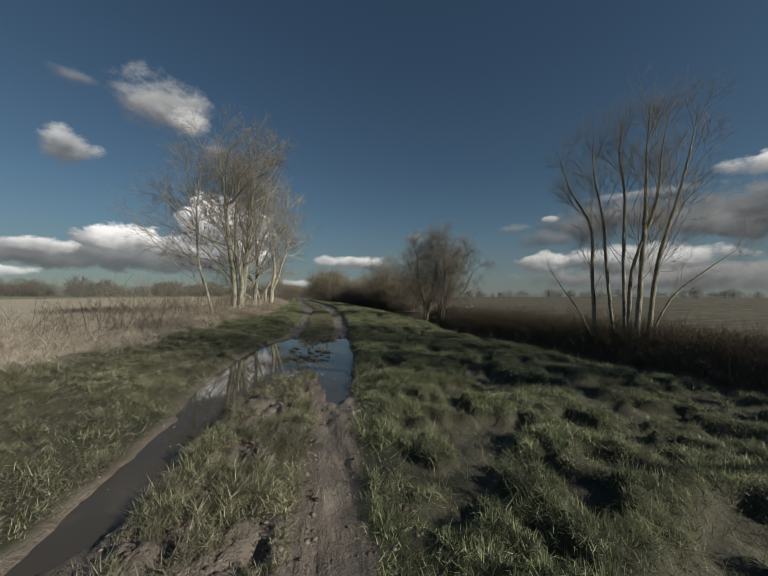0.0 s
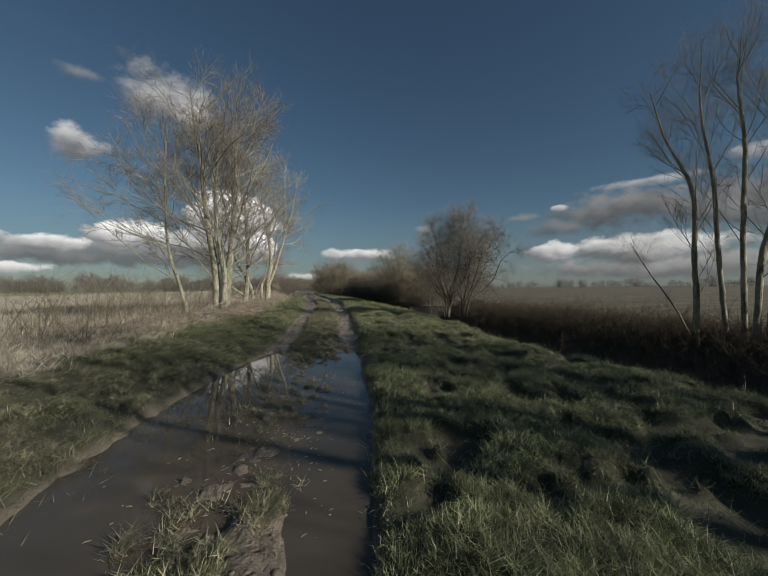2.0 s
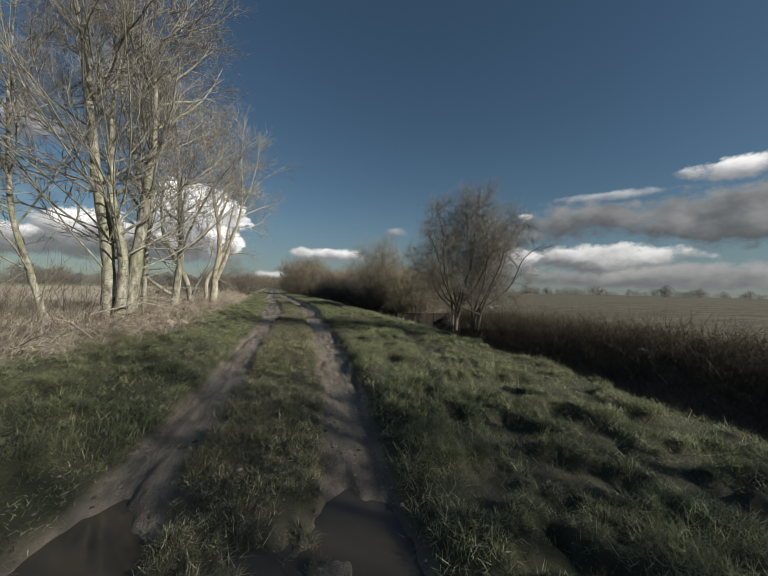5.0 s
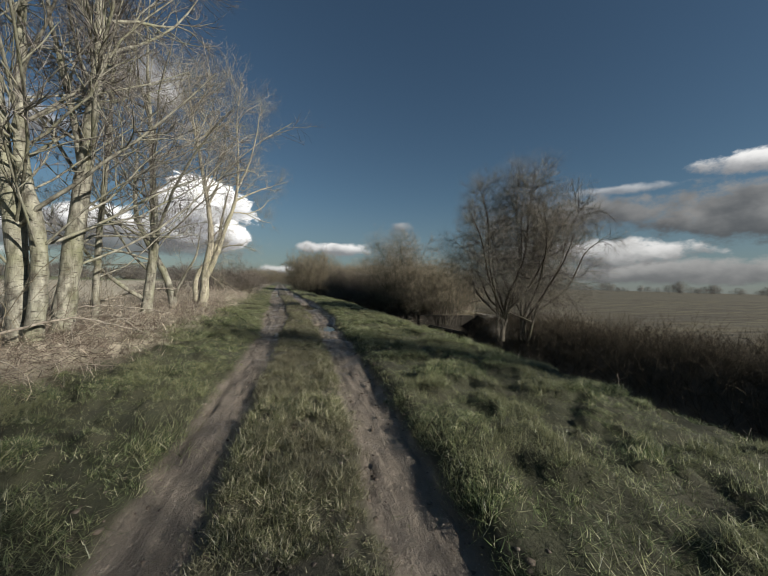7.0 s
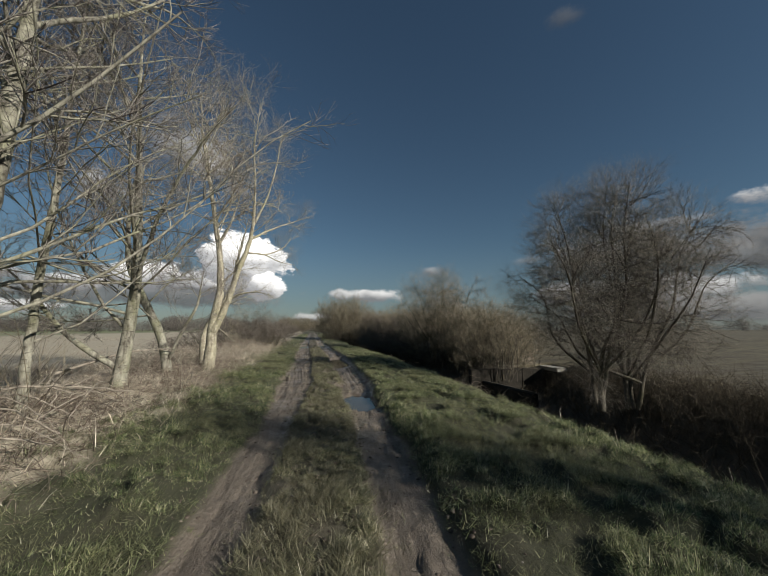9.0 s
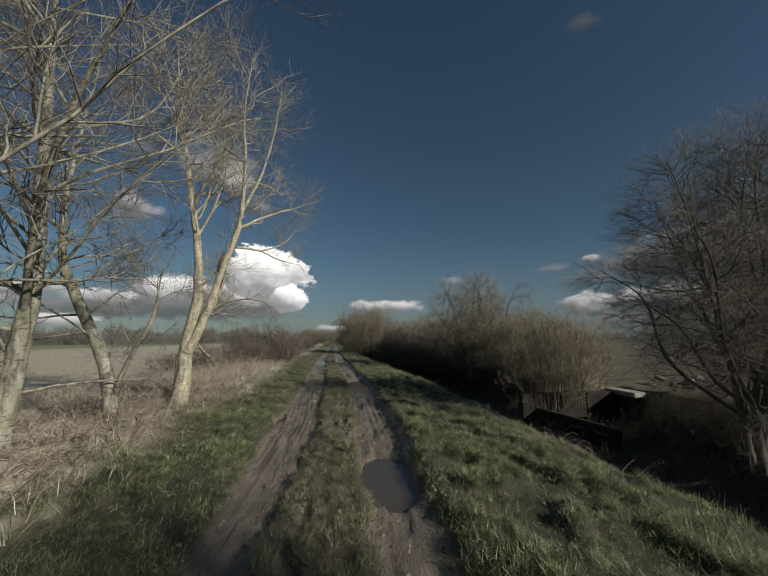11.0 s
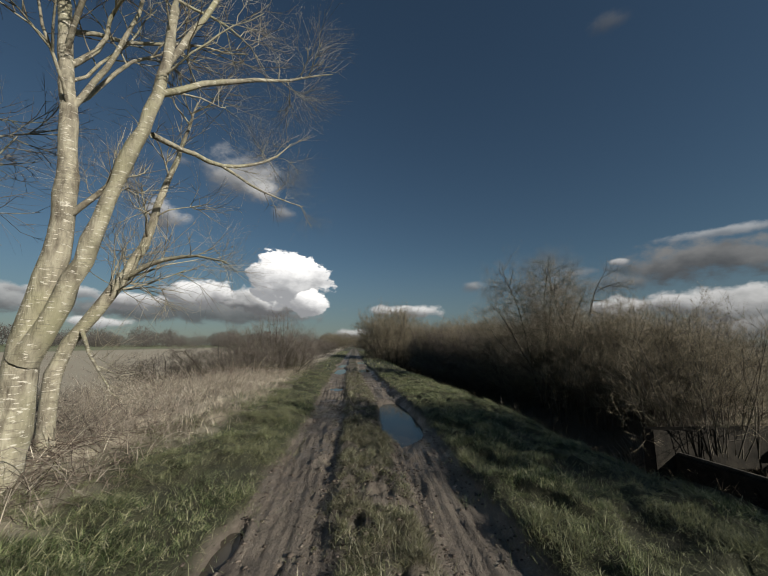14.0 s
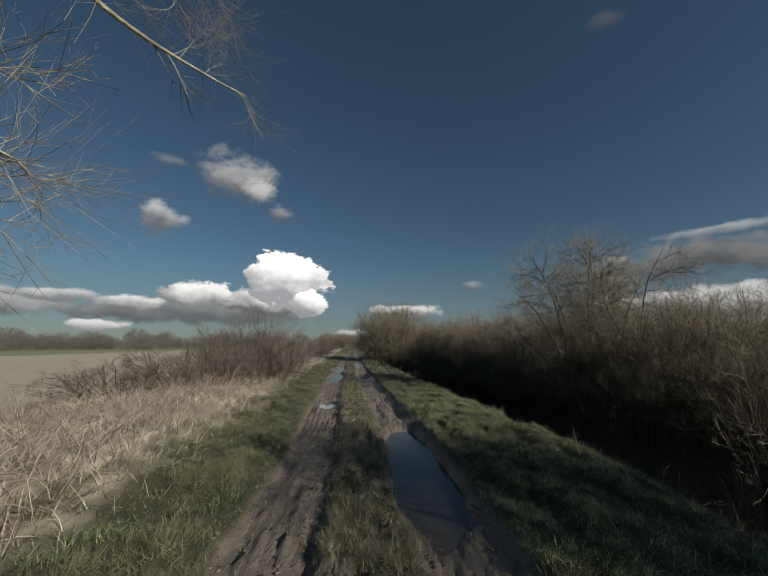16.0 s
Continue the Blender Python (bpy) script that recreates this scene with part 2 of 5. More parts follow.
def height(x, y):
    x, y = np.asarray(x, float), np.asarray(y, float)
    z0, u = base_z(y), x - track_x(y)
    k, e = crest_x(y), reed_x(y)
    z = z0 + 0.0 * x
    inner = rut_inside(x, y)
    r = smooth(inner, -0.10, 0.12)
    z = z - lerp(y, (0, 5.0, 6.5, 12, 14), (0.012, 0.012, 0.05, 0.05, 0.065)) * r
    near = smooth(y, 75, 45)
    # churned mud: wheel tread lines in the ruts, lumps between them
    tread = smooth(value_noise(x * 0.6, y * 0.3, 9), -0.28, 0.1) * lerp(y, (0, 7, 13, 24, 27), (1.0, 0.7, 0.3, 0.4, 1.0))
    z = z + near * r * (0.010 * np.sin(u * 58 + 14 * value_noise(x * 1.3, y * 0.22, 8)) * tread + 0.055 * fbm(x * 4.5, y * 1.0, 11, 4) + 0.035 * fbm(x * 13, y * 6, 12, 2))
    mid = np.exp(-(u / 0.55) ** 4) * (1 - r)
    lumpy = lerp(y, (1, 6, 7.5, 10.5, 12, 14, 22, 26), (1.0, 1.0, 0.8, 0.6, 0.4, 0.35, 0.55, 1.0))
    clod = 0.045 - 0.16 * np.abs(fbm(x * 6.5, y * 5.5, 14, 3)) + 0.07 * fbm(x * 9, y * 8, 15, 3)
    z = z + near * mid * lumpy * clod
    # grassy verges, tufted
    tuft = tussock(x, y)
    right = smooth(u, 1.10, 1.7)
    z = z + 0.10 * smooth(u, 1.06, 1.34) * lerp(y, (4, 9, 14, 40), (0.2, 0.5, 1.0, 1.0)) * near
    rough = lerp(y, (0, 10, 15, 40), (0.85, 0.8, 0.62, 0.6))
    z = z + right * (-0.05 + 0.075 * fbm(x * 0.9, y * 0.7, 17, 4) + 0.15 * tuft * rough + 0.05 * fbm(x * 5.5, y * 4.5, 16, 2)) * near
    left = smooth(-u, 1.15, 1.8)
    z = z + left * (0.02 + 0.05 * fbm(x * 1.1, y * 0.9, 19, 4) + 0.085 * tuft + 0.05 * fbm(x * 5.5, y * 4.5, 22, 2)) * near
    bank = np.exp(-((x - e + 1.4) / 1.2) ** 2)
    z = z + 0.20 * bank * lerp(y, (5, 14, 20, 60, 120), (0.2, 0.6, 1, 1, 0.3))
    # fields level off on both sides
    fl = smooth(e - x, 2.5, 9)
    z = z * (1 - fl) + fl * (-0.05 + 0.10 * fbm(x * 0.25, y * 0.25, 23))
    # ditch and the field beyond it
    s = x - k
    prof = np.interp(s, (-1.5, -0.5, 0.0, 0.5, 3.0, 4.1, 6.0, 7.2, 9.0), (0, -0.02, -0.08, -0.38, -2.15, -2.2, -0.55, -0.25, -0.30))
    over = smooth(s, -1.5, 6.0)
    z = z * (1 - over) + over * lerp(y, (0, 30), (-0.02, 0.02)) + prof + smooth(s, 0, 2) * 0.16 * fbm(x * 0.8, y * 0.8, 27, 3)
    # pools
    pd = pool_depth(x, y)
    z = z - pd * (lerp(y, (13.5, 15), (0.085, 0.11)) + 0.02 * fbm(x * 2, y * 2, 29))
    # the drowned strip barely breaks the surface
    awash = smooth(y, 6.3, 7.2) * smooth(y, 12.6, 11.9) * smooth(np.abs(u - 0.1), 0.85, 0.45)
    z = z * (1 - awash) + awash * (BIG_POOL_Z - 0.024 + 0.05 * fbm(x * 2.2, y * 1.6, 47, 2) + 0.10 * fbm(x * 10, y * 8, 49, 3))
    # the sunken inlet of the culvert
    pit = smooth(x, 8.9, 9.5) * smooth(x, 13.0, 12.5) * smooth(y, 29.6, 30.8) * smooth(y, 34.9, 34.4)
    z = z * (1 - pit) + np.minimum(z, -1.7) * pit
    return z


def cover(x, y):
    """Shares of bare mud, straw, ploughed soil, young crop and shade-dark ditch litter at a place."""
    u = x - track_x(y)
    n = fbm(x * 1.6, y * 1.2, 41, 4)
    mid = smooth(np.abs(u), 0.7, 0.5) * lerp(y, (0, 6, 8, 11, 13, 22, 26, 34, 50), (0.95, 0.95, 0.9, 0.6, 0.2, 0.25, 0.9, 0.9, 0.5))
    mud = np.clip(rut(x, y) + mid * smooth(n, -0.5, 0.1) + pool_depth(x, y), 0, 1)
    worn = smooth(0.55 - tussock(x, y) + 0.6 * n, 0.1, 0.45) * smooth(u, 1.2, 1.6) * smooth(crest_x(y) - x, -0.5, 1) * lerp(y, (0, 8, 13, 16), (0.2, 0.2, 0.1, 0.0))
    mud = np.clip(np.maximum(mud, worn), 0, 1) * smooth(y, 260, 60)
    straw = smooth(reed_x(y) - x + 0.8 * n, -0.2, 0.6)
    green = smooth(-70 - x + 10 * n, 0, 12) * smooth(y, -200, 0)
    straw = straw * (1 - 0.85 * green)
    soil = smooth(x - crest_x(y), 1.5, 3.0)
    # dark band along the ditch: dead leaves, with the banks' shade painted in
    litter = smooth(x - crest_x(y), 0.25, 0.9) * smooth(x - crest_x(y), 7.6, 6.6) * smooth(y, 75, 60)
    return mud, straw, soil, green, litter


# ---- mesh tools ----
def mesh_of(name, V, quads=None, tris=None):
    me = bpy.data.meshes.new(name)
    V = np.asarray(V, np.float32).reshape(-1, 3)
    parts, sizes = [], []
    if quads is not None and len(quads):
        parts.append(np.asarray(quads, np.int32).ravel())
        sizes.append(np.full(len(quads), 4, np.int32))
    if tris is not None and len(tris):
        parts.append(np.asarray(tris, np.int32).ravel())
        sizes.append(np.full(len(tris), 3, np.int32))
    loops, sizes = np.concatenate(parts), np.concatenate(sizes)
    starts = np.concatenate(([0], np.cumsum(sizes)[:-1])).astype(np.int32)
    me.vertices.add(len(V))
    me.vertices.foreach_set("co", V.ravel())
    me.loops.add(len(loops))
    me.loops.foreach_set("vertex_index", loops)
    me.polygons.add(len(sizes))
    me.polygons.foreach_set("loop_start", starts)
    me.polygons.foreach_set("loop_total", sizes)
    me.update(calc_edges=True)
    return me


def smooth_shade(me):
    me.polygons.foreach_set("use_smooth", np.ones(len(me.polygons), bool))


def attach(name, me, material, parent=None, label=""):
    me.materials.append(material)
    ob = new(name, me)
    if parent is not None:
        ob.parent = parent
    if label:
        ob["label"] = label
    return ob


def part(name, bm, material, parent, label=""):
    me = bpy.data.meshes.new(name)
    bm.to_mesh(me)
    bm.free()
    return attach(name, me, material, parent, label)


def empty(name, x, y, z):
    ob = new(name)
    ob.location = (x, y, z)
    ob.empty_display_size = 0.2
    return ob


def tubes(P, R, sides):
    """Tubes round polylines: P (n, k, 3), R (n, k). Returns vertices and quads."""
    n, k, _ = P.shape
    T = np.gradient(P, axis=1)
    T /= np.linalg.norm(T, axis=2, keepdims=True) + 1e-9
    ref = np.where(np.abs(T[:, :1, 2:3]) > 0.9, np.array([1.0, 0, 0]), np.array([0, 0, 1.0]))
    A = np.cross(T, np.broadcast_to(ref, T.shape))
    A /= np.linalg.norm(A, axis=2, keepdims=True) + 1e-9
    B = np.cross(T, A)
    ang = np.arange(sides) * 2 * math.pi / sides
    ring = A[:, :, None] * np.cos(ang)[:, None] + B[:, :, None] * np.sin(ang)[:, None]
    V = P[:, :, None] + ring * R[:, :, None, None]
    idx = np.arange(n * k * sides).reshape(n, k, sides)
    a, b = idx[:, :-1], idx[:, 1:]
    Q = np.stack([a, np.roll(a, -1, 2), np.roll(b, -1, 2), b], axis=-1).reshape(-1, 4)
    return V.reshape(-1, 3), Q


def cones(P, R):
    """Thin pointed twigs, three faces each, along the first and last points of P."""
    n = len(P)
    a, b = P[:, 0], P[:, -1]
    T = unit(b - a)
    A = unit(np.cross(T, np.where(np.abs(T[:, 2:3]) > 0.9, np.array([1.0, 0, 0]), np.array([0, 0, 1.0]))))
    B = np.cross(T, A)
    r = R[:, :1] * 1.15
    V = np.stack([a + A * r, a + (-0.5 * A + 0.87 * B) * r, a + (-0.5 * A - 0.87 * B) * r, b], 1).reshape(-1, 3)
    o = np.arange(n)[:, None, None] * 4
    return V, (o + np.array([[0, 1, 3], [1, 2, 3], [2, 0, 3]])).reshape(-1, 3)


def twig_mesh(name, tube_list, cone_list):
    V, Q = join(tube_list)
    W, T = join(cone_list)
    return mesh_of(name, np.concatenate([V, W]), Q, T + len(V))


def join(pieces):
    Vs, Qs, off = [], [], 0
    for V, Q in pieces:
        Vs.append(V)
        Qs.append(Q + off)
        off += len(V)
    return np.concatenate(Vs), np.concatenate(Qs)


def unit(v):
    return v / (np.linalg.norm(v, axis=-1, keepdims=True) + 1e-9)


def resample(points, radii, step):
    """A smooth curve through a few points, with small kinks."""
    p, r = np.asarray(points, float), np.asarray(radii, float)
    d = np.concatenate(([0], np.cumsum(np.linalg.norm(np.diff(p, axis=0), axis=1))))
    n = max(4, int(d[-1] / step) + 1)
    s = np.linspace(0, d[-1], n)
    tang = np.gradient(p, d, axis=0)
    i = np.clip(np.searchsorted(d, s, side="right") - 1, 0, len(d) - 2)
    h = (d[i + 1] - d[i])[:, None]
    t = ((s - d[i]) / h[:, 0])[:, None]
    q = ((2 * t ** 3 - 3 * t ** 2 + 1) * p[i] + (t ** 3 - 2 * t ** 2 + t) * h * tang[i]
         + (-2 * t ** 3 + 3 * t ** 2) * p[i + 1] + (t ** 3 - t ** 2) * h * tang[i + 1])
    return q, np.interp(s, d, r)


def sprout(rng, P, R, count, span, angle, length, radius, k, up, wob, taper=0.35, aim=None, fall=0.55):
    """A level of branches on parents P (n, k, 3), R: count on each, over a span of it. up pulls towards the sky, aim towards a direction."""
    n, kp, _ = P.shape
    total = n * count
    par = np.repeat(np.arange(n), count)
    t = span[0] + (span[1] - span[0]) * rng.random(total) ** 0.9
    f = t * (kp - 1)
    i = np.minimum(f.astype(int), kp - 2)
    w = (f - i)[:, None]
    start = P[par, i] * (1 - w) + P[par, i + 1] * w
    r0 = R[par, i] * (1 - w[:, 0]) + R[par, i + 1] * w[:, 0]
    tan = unit(P[par, i + 1] - P[par, i])
    side = unit(np.cross(tan, rng.normal(size=(total, 3))))
    a = np.radians(angle[0] + (angle[1] - angle[0]) * rng.random(total))[:, None]
    d = unit(tan * np.cos(a) + side * np.sin(a))
    if aim is not None:
        d = unit(d + np.asarray(aim))
    ln = (length[0] + (length[1] - length[0]) * rng.random(total)) * (1.15 - fall * t)
    pts = [start]
    for j in range(1, k):
        d = unit(d + wob * rng.normal(size=(total, 3)) + np.array([0, 0, up]) / (k - 1))
        pts.append(pts[-1] + d * (ln / (k - 1))[:, None])
    Q = np.stack(pts, axis=1)
    r1 = np.minimum(radius * (0.7 + 0.6 * rng.random(total)), r0 * 0.8)
    rad = r1[:, None] * np.linspace(1, taper, k)[None]
    return Q, rad

# ---- materials ----
class Mat:
    """A small builder for node materials."""

    def __init__(self, name):
        self.m = bpy.data.materials.new(name)
        self.m.use_nodes = True
        self.nt = self.m.node_tree
        self.bsdf = self.nt.nodes["Principled BSDF"]
        self.out = self.nt.nodes["Material Output"]
        self.co = None

    def node(self, kind, **inputs):
        n = self.nt.nodes.new(kind)
        for key, v in inputs.items():
            self.put(v, n.inputs[key.replace("_", " ")])
        return n

    def put(self, v, socket):
        if isinstance(v, bpy.types.NodeSocket):
            self.nt.links.new(v, socket)
        else:
            socket.default_value = v

    def coords(self, scale=(1, 1, 1)):
        tc = self.nt.nodes.new("ShaderNodeTexCoord")
        mp = self.nt.nodes.new("ShaderNodeMapping")
        self.nt.links.new(tc.outputs["Object"], mp.inputs[0])
        mp.inputs[3].default_value = scale
        return mp.outputs[0]

    def noise(self, scale, detail=4, rough=0.55, stretch=(1, 1, 1)):
        n = self.node("ShaderNodeTexNoise", Vector=self.coords(stretch), Scale=scale, Detail=detail, Roughness=rough)
        return n.outputs[0]

    def ramp(self, x, stops):
        n = self.nt.nodes.new("ShaderNodeValToRGB")
        self.put(x, n.inputs[0])
        e = n.color_ramp.elements
        while len(e) < len(stops):
            e.new(0.5)
        for el, (pos, c) in zip(e, stops):
            el.position, el.color = pos, (*c, 1) if len(c) == 3 else c
        return n.outputs[0]

    def mix(self, f, a, b, blend="MIX"):
        n = self.nt.nodes.new("ShaderNodeMix")
        n.data_type, n.blend_type = "RGBA", blend
        for v, i in ((f, 0), (a, 6), (b, 7)):
            if isinstance(v, tuple) and len(v) == 3:
                v = (*v, 1)
            self.put(v, n.inputs[i])
        return n.outputs[2]

    def math(self, op, a, b=0.0):
        n = self.nt.nodes.new("ShaderNodeMath")
        n.operation = op
        self.put(a, n.inputs[0])
        self.put(b, n.inputs[1])
        return n.outputs[0]

    def bump(self, h, strength, distance):
        n = self.node("ShaderNodeBump", Strength=strength, Distance=distance, Height=h)
        self.put(n.outputs[0], self.bsdf.inputs["Normal"])

    def attr(self, name):
        n = self.nt.nodes.new("ShaderNodeAttribute")
        n.attribute_name = name
        return n.outputs["Fac"]

    def island(self):
        return self.nt.nodes.new("ShaderNodeNewGeometry").outputs["Random Per Island"]

    def each(self):
        return self.nt.nodes.new("ShaderNodeObjectInfo").outputs["Random"]

    def set(self, **k):
        for key, v in k.items():
            if isinstance(v, tuple) and len(v) == 3:
                v = (*v, 1)
            self.put(v, self.bsdf.inputs[key.replace("_", " ")])
        return self


def bark(name, pale, dark, moss, bands=0.0, dashes=None):
    M = Mat(name)
    grain = M.noise(9, 6, 0.65, (1, 1, 0.35))
    patch = M.noise(1.6, 4)
    c = M.mix(M.ramp(grain, [(0.35, (0, 0, 0)), (0.62, (1, 1, 1))]), dark, pale)
    c = M.mix(M.ramp(patch, [(0.46, (0, 0, 0)), (0.66, (0.75, 0.75, 0.75))]), c, moss)
    if bands:
        rings = M.noise(9, 4, 0.65, (0.8, 0.8, 4.5))
        c = M.mix(M.ramp(rings, [(0.57, (0, 0, 0)), (0.63, (bands, bands, bands))]), c, dark)
    if dashes:
        marks = M.noise(15, 3, 0.6, (0.7, 0.7, 3.2))
        c = M.mix(M.ramp(marks, [(0.60, (0, 0, 0)), (0.65, (0.9, 0.9, 0.9))]), c, dashes)
    M.set(Base_Color=c, Roughness=0.85)
    M.bump(M.noise(38, 5, 0.6, (1, 1, 0.3)), 0.7, 0.02)
    return M.m


def blade(name, stops, through=0.35, rough=0.55, patch=None, gloss=0.4):
    """Thin plant stuff; its colour varies from blade to blade."""
    M = Mat(name)
    c = M.ramp(M.island(), stops)
    if patch:
        tone = M.ramp(M.noise(6.5, 3, 0.6), [(0.36, (0.38, 0.38, 0.36)), (0.62, (1.4, 1.36, 1.3))])
        c = M.mix(1.0, c, tone, "MULTIPLY")
        c = M.mix(M.ramp(M.noise(0.7, 4), [(0.42, (0, 0, 0)), (0.62, (0.8, 0.8, 0.8))]), c, patch)
    M.set(Base_Color=c, Roughness=rough, Specular_IOR_Level=gloss)
    tr = M.node("ShaderNodeBsdfTranslucent", Color=c)
    mx = M.node("ShaderNodeMixShader", Fac=through)
    M.nt.links.new(M.bsdf.outputs[0], mx.inputs[1])
    M.nt.links.new(tr.outputs[0], mx.inputs[2])
    M.nt.links.new(mx.outputs[0], M.out.inputs[0])
    return M.m


def ground_material():
    M = Mat("meadow_ground")
    mud, straw, soil = M.attr("mud"), M.attr("straw"), M.attr("soil")
    big, mid, fine = M.noise(0.35, 5), M.noise(2.2, 5), M.noise(17, 6, 0.65)
    turf = M.mix(M.noise(46, 5, 0.7), (0.012, 0.013, 0.007), (0.075, 0.078, 0.038))
    turf = M.mix(M.ramp(mid, [(0.4, (0, 0, 0)), (0.65, (0.7, 0.7, 0.7))]), turf, (0.046, 0.042, 0.025))
    dry = M.mix(M.noise(6, 6, 0.7, (1, 0.6, 1)), (0.12, 0.10, 0.075), (0.62, 0.56, 0.425))
    dry = M.mix(M.ramp(big, [(0.42, (0, 0, 0)), (0.6, (0.6, 0.6, 0.6))]), dry, (0.37, 0.32, 0.24))
    earth = M.mix(fine, (0.036, 0.030, 0.019), (0.085, 0.072, 0.046))
    plough = M.noise(1.3, 4, 0.6, (0.15, 2.2, 1))
    earth = M.mix(M.ramp(plough, [(0.45, (0, 0, 0)), (0.6, (0.6, 0.6, 0.6))]), earth, (0.15, 0.13, 0.075))
    wet = M.mix(M.noise(5.5, 6, 0.6, (1, 0.45, 1)), (0.055, 0.043, 0.033), (0.315, 0.264, 0.208))
    wet = M.mix(M.ramp(M.noise(0.9, 3), [(0.4, (0, 0, 0)), (0.62, (0.55, 0.55, 0.55))]), wet, (0.115, 0.093, 0.073))
    stones = M.node("ShaderNodeTexVoronoi", Vector=M.coords(), Scale=34.0)
    wet = M.mix(M.ramp(stones.outputs["Distance"], [(0.10, (0.5, 0.5, 0.5)), (0.18, (0, 0, 0))]), wet, (0.33, 0.30, 0.26))
    turf = M.mix(M.attr("crop"), turf, M.mix(mid, (0.10, 0.135, 0.05), (0.16, 0.19, 0.08)))
    c = M.mix(straw, turf, dry)
    c = M.mix(soil, c, earth)
    # ditch litter colour, darkened to carry the shade of the banks
    c = M.mix(M.attr("litter"), c, M.mix(fine, (0.045, 0.039, 0.029), (0.12, 0.102, 0.075)))
    c = M.mix(mud, c, wet)
    M.set(Base_Color=c)
    damp = M.ramp(M.noise(1.4, 4), [(0.38, (0.8, 0.8, 0.8)), (0.62, (0.28, 0.28, 0.28))])
    M.set(Roughness=M.mix(mud, (0.95, 0.95, 0.95), damp))
    M.bump(M.math("ADD", M.math("ADD", M.math("ADD", M.noise(7, 7, 0.7), M.math("MULTIPLY", M.noise(26, 5, 0.7), 0.6)), M.math("MULTIPLY", M.noise(22, 4, 0.6, (1, 0.12, 1)), 0.6)), M.math("MULTIPLY", M.noise(110, 3), 0.25)), M.mix(mud, (0.5, 0.5, 0.5), (0.9, 0.9, 0.9)), 0.05)
    return M.m


def water_material():
    M = Mat("pool_water")
    murk = M.mix(M.noise(1.1, 4), (0.046, 0.040, 0.031), (0.088, 0.075, 0.058))
    M.set(Base_Color=murk, Roughness=0.03, IOR=1.33)
    M.bump(M.noise(5, 3), 0.015, 0.01)
    return M.m


def plain(name, a, b, scale, rough=0.85, bump=0.5, stretch=(1, 1, 1), each=0.0, gloss=0.5):
    M = Mat(name)
    c = M.mix(M.ramp(M.noise(scale, 6, 0.62, stretch), [(0.32, (0, 0, 0)), (0.68, (1, 1, 1))]), a, b)
    if each:
        c = M.mix(M.math("MULTIPLY", M.each(), each), c, tuple(v * 0.45 for v in a))
    M.set(Base_Color=c, Roughness=rough, Specular_IOR_Level=gloss)
    M.bump(M.noise(scale * 6, 4), bump, 0.02)
    return M.m


BARK_GREY = bark("smooth_grey_bark", (0.36, 0.345, 0.275), (0.06, 0.05, 0.038), (0.20, 0.205, 0.115), 0.85)
BARK_LIMB = bark("grey_limb_bark", (0.34, 0.325, 0.26), (0.075, 0.065, 0.052), (0.21, 0.21, 0.125))
BARK_PALE = bark("pale_birch_bark", (0.42, 0.385, 0.285), (0.13, 0.11, 0.08), (0.33, 0.315, 0.19), 0.5, (0.66, 0.62, 0.52))
BARK_DARK = bark("dark_alder_bark", (0.33, 0.30, 0.23), (0.06, 0.05, 0.04), (0.2, 0.19, 0.105))
BARK_SHRUB = bark("hawthorn_bark", (0.105, 0.09, 0.067), (0.034, 0.028, 0.022), (0.08, 0.075, 0.038))
TWIG = blade("grey_brown_twigs", [(0.0, (0.05, 0.042, 0.040)), (0.5, (0.135, 0.118, 0.106)), (1.0, (0.31, 0.285, 0.245))], 0.0, 0.75)
TWIG_PALE = blade("pale_twigs", [(0.0, (0.08, 0.065, 0.048)), (0.5, (0.25, 0.215, 0.16)), (1.0, (0.48, 0.43, 0.32))], 0.0, 0.75)
TWIG_DARK = blade("dark_alder_twigs", [(0.0, (0.06, 0.048, 0.042)), (0.5, (0.13, 0.108, 0.092)), (1.0, (0.24, 0.21, 0.17))], 0.0, 0.75)
TWIG_SHRUB = blade("hawthorn_twigs", [(0.0, (0.05, 0.042, 0.036)), (0.5, (0.15, 0.13, 0.105)), (1.0, (0.36, 0.325, 0.26))], 0.0, 0.75)
TWIG_RED = blade("red_brown_hedge_twigs", [(0.0, (0.075, 0.06, 0.042)), (0.5, (0.165, 0.138, 0.095)), (1.0, (0.33, 0.29, 0.2))], 0.0, 0.8)
GRASS = blade("verge_grass_blades", [(0.0, (0.026, 0.038, 0.016)), (0.3, (0.085, 0.123, 0.05)), (0.55, (0.195, 0.25, 0.115)),
                                     (0.78, (0.37, 0.385, 0.21)), (1.0, (0.62, 0.60, 0.44))], 0.3, 0.4, (0.225, 0.225, 0.125))
GRASS_MUDDY = blade("trodden_grass_blades", [(0.0, (0.045, 0.052, 0.024)), (0.35, (0.14, 0.155, 0.075)), (0.7, (0.27, 0.27, 0.165)),
                                             (1.0, (0.60, 0.56, 0.43))], 0.25, 0.45, (0.165, 0.152, 0.1))
STRAW = blade("straw_stems", [(0.0, (0.07, 0.055, 0.042)), (0.38, (0.29, 0.245, 0.195)), (0.68, (0.60, 0.54, 0.44)), (1.0, (0.80, 0.75, 0.64))], 0.2, 0.6,
              (0.36, 0.30, 0.245))
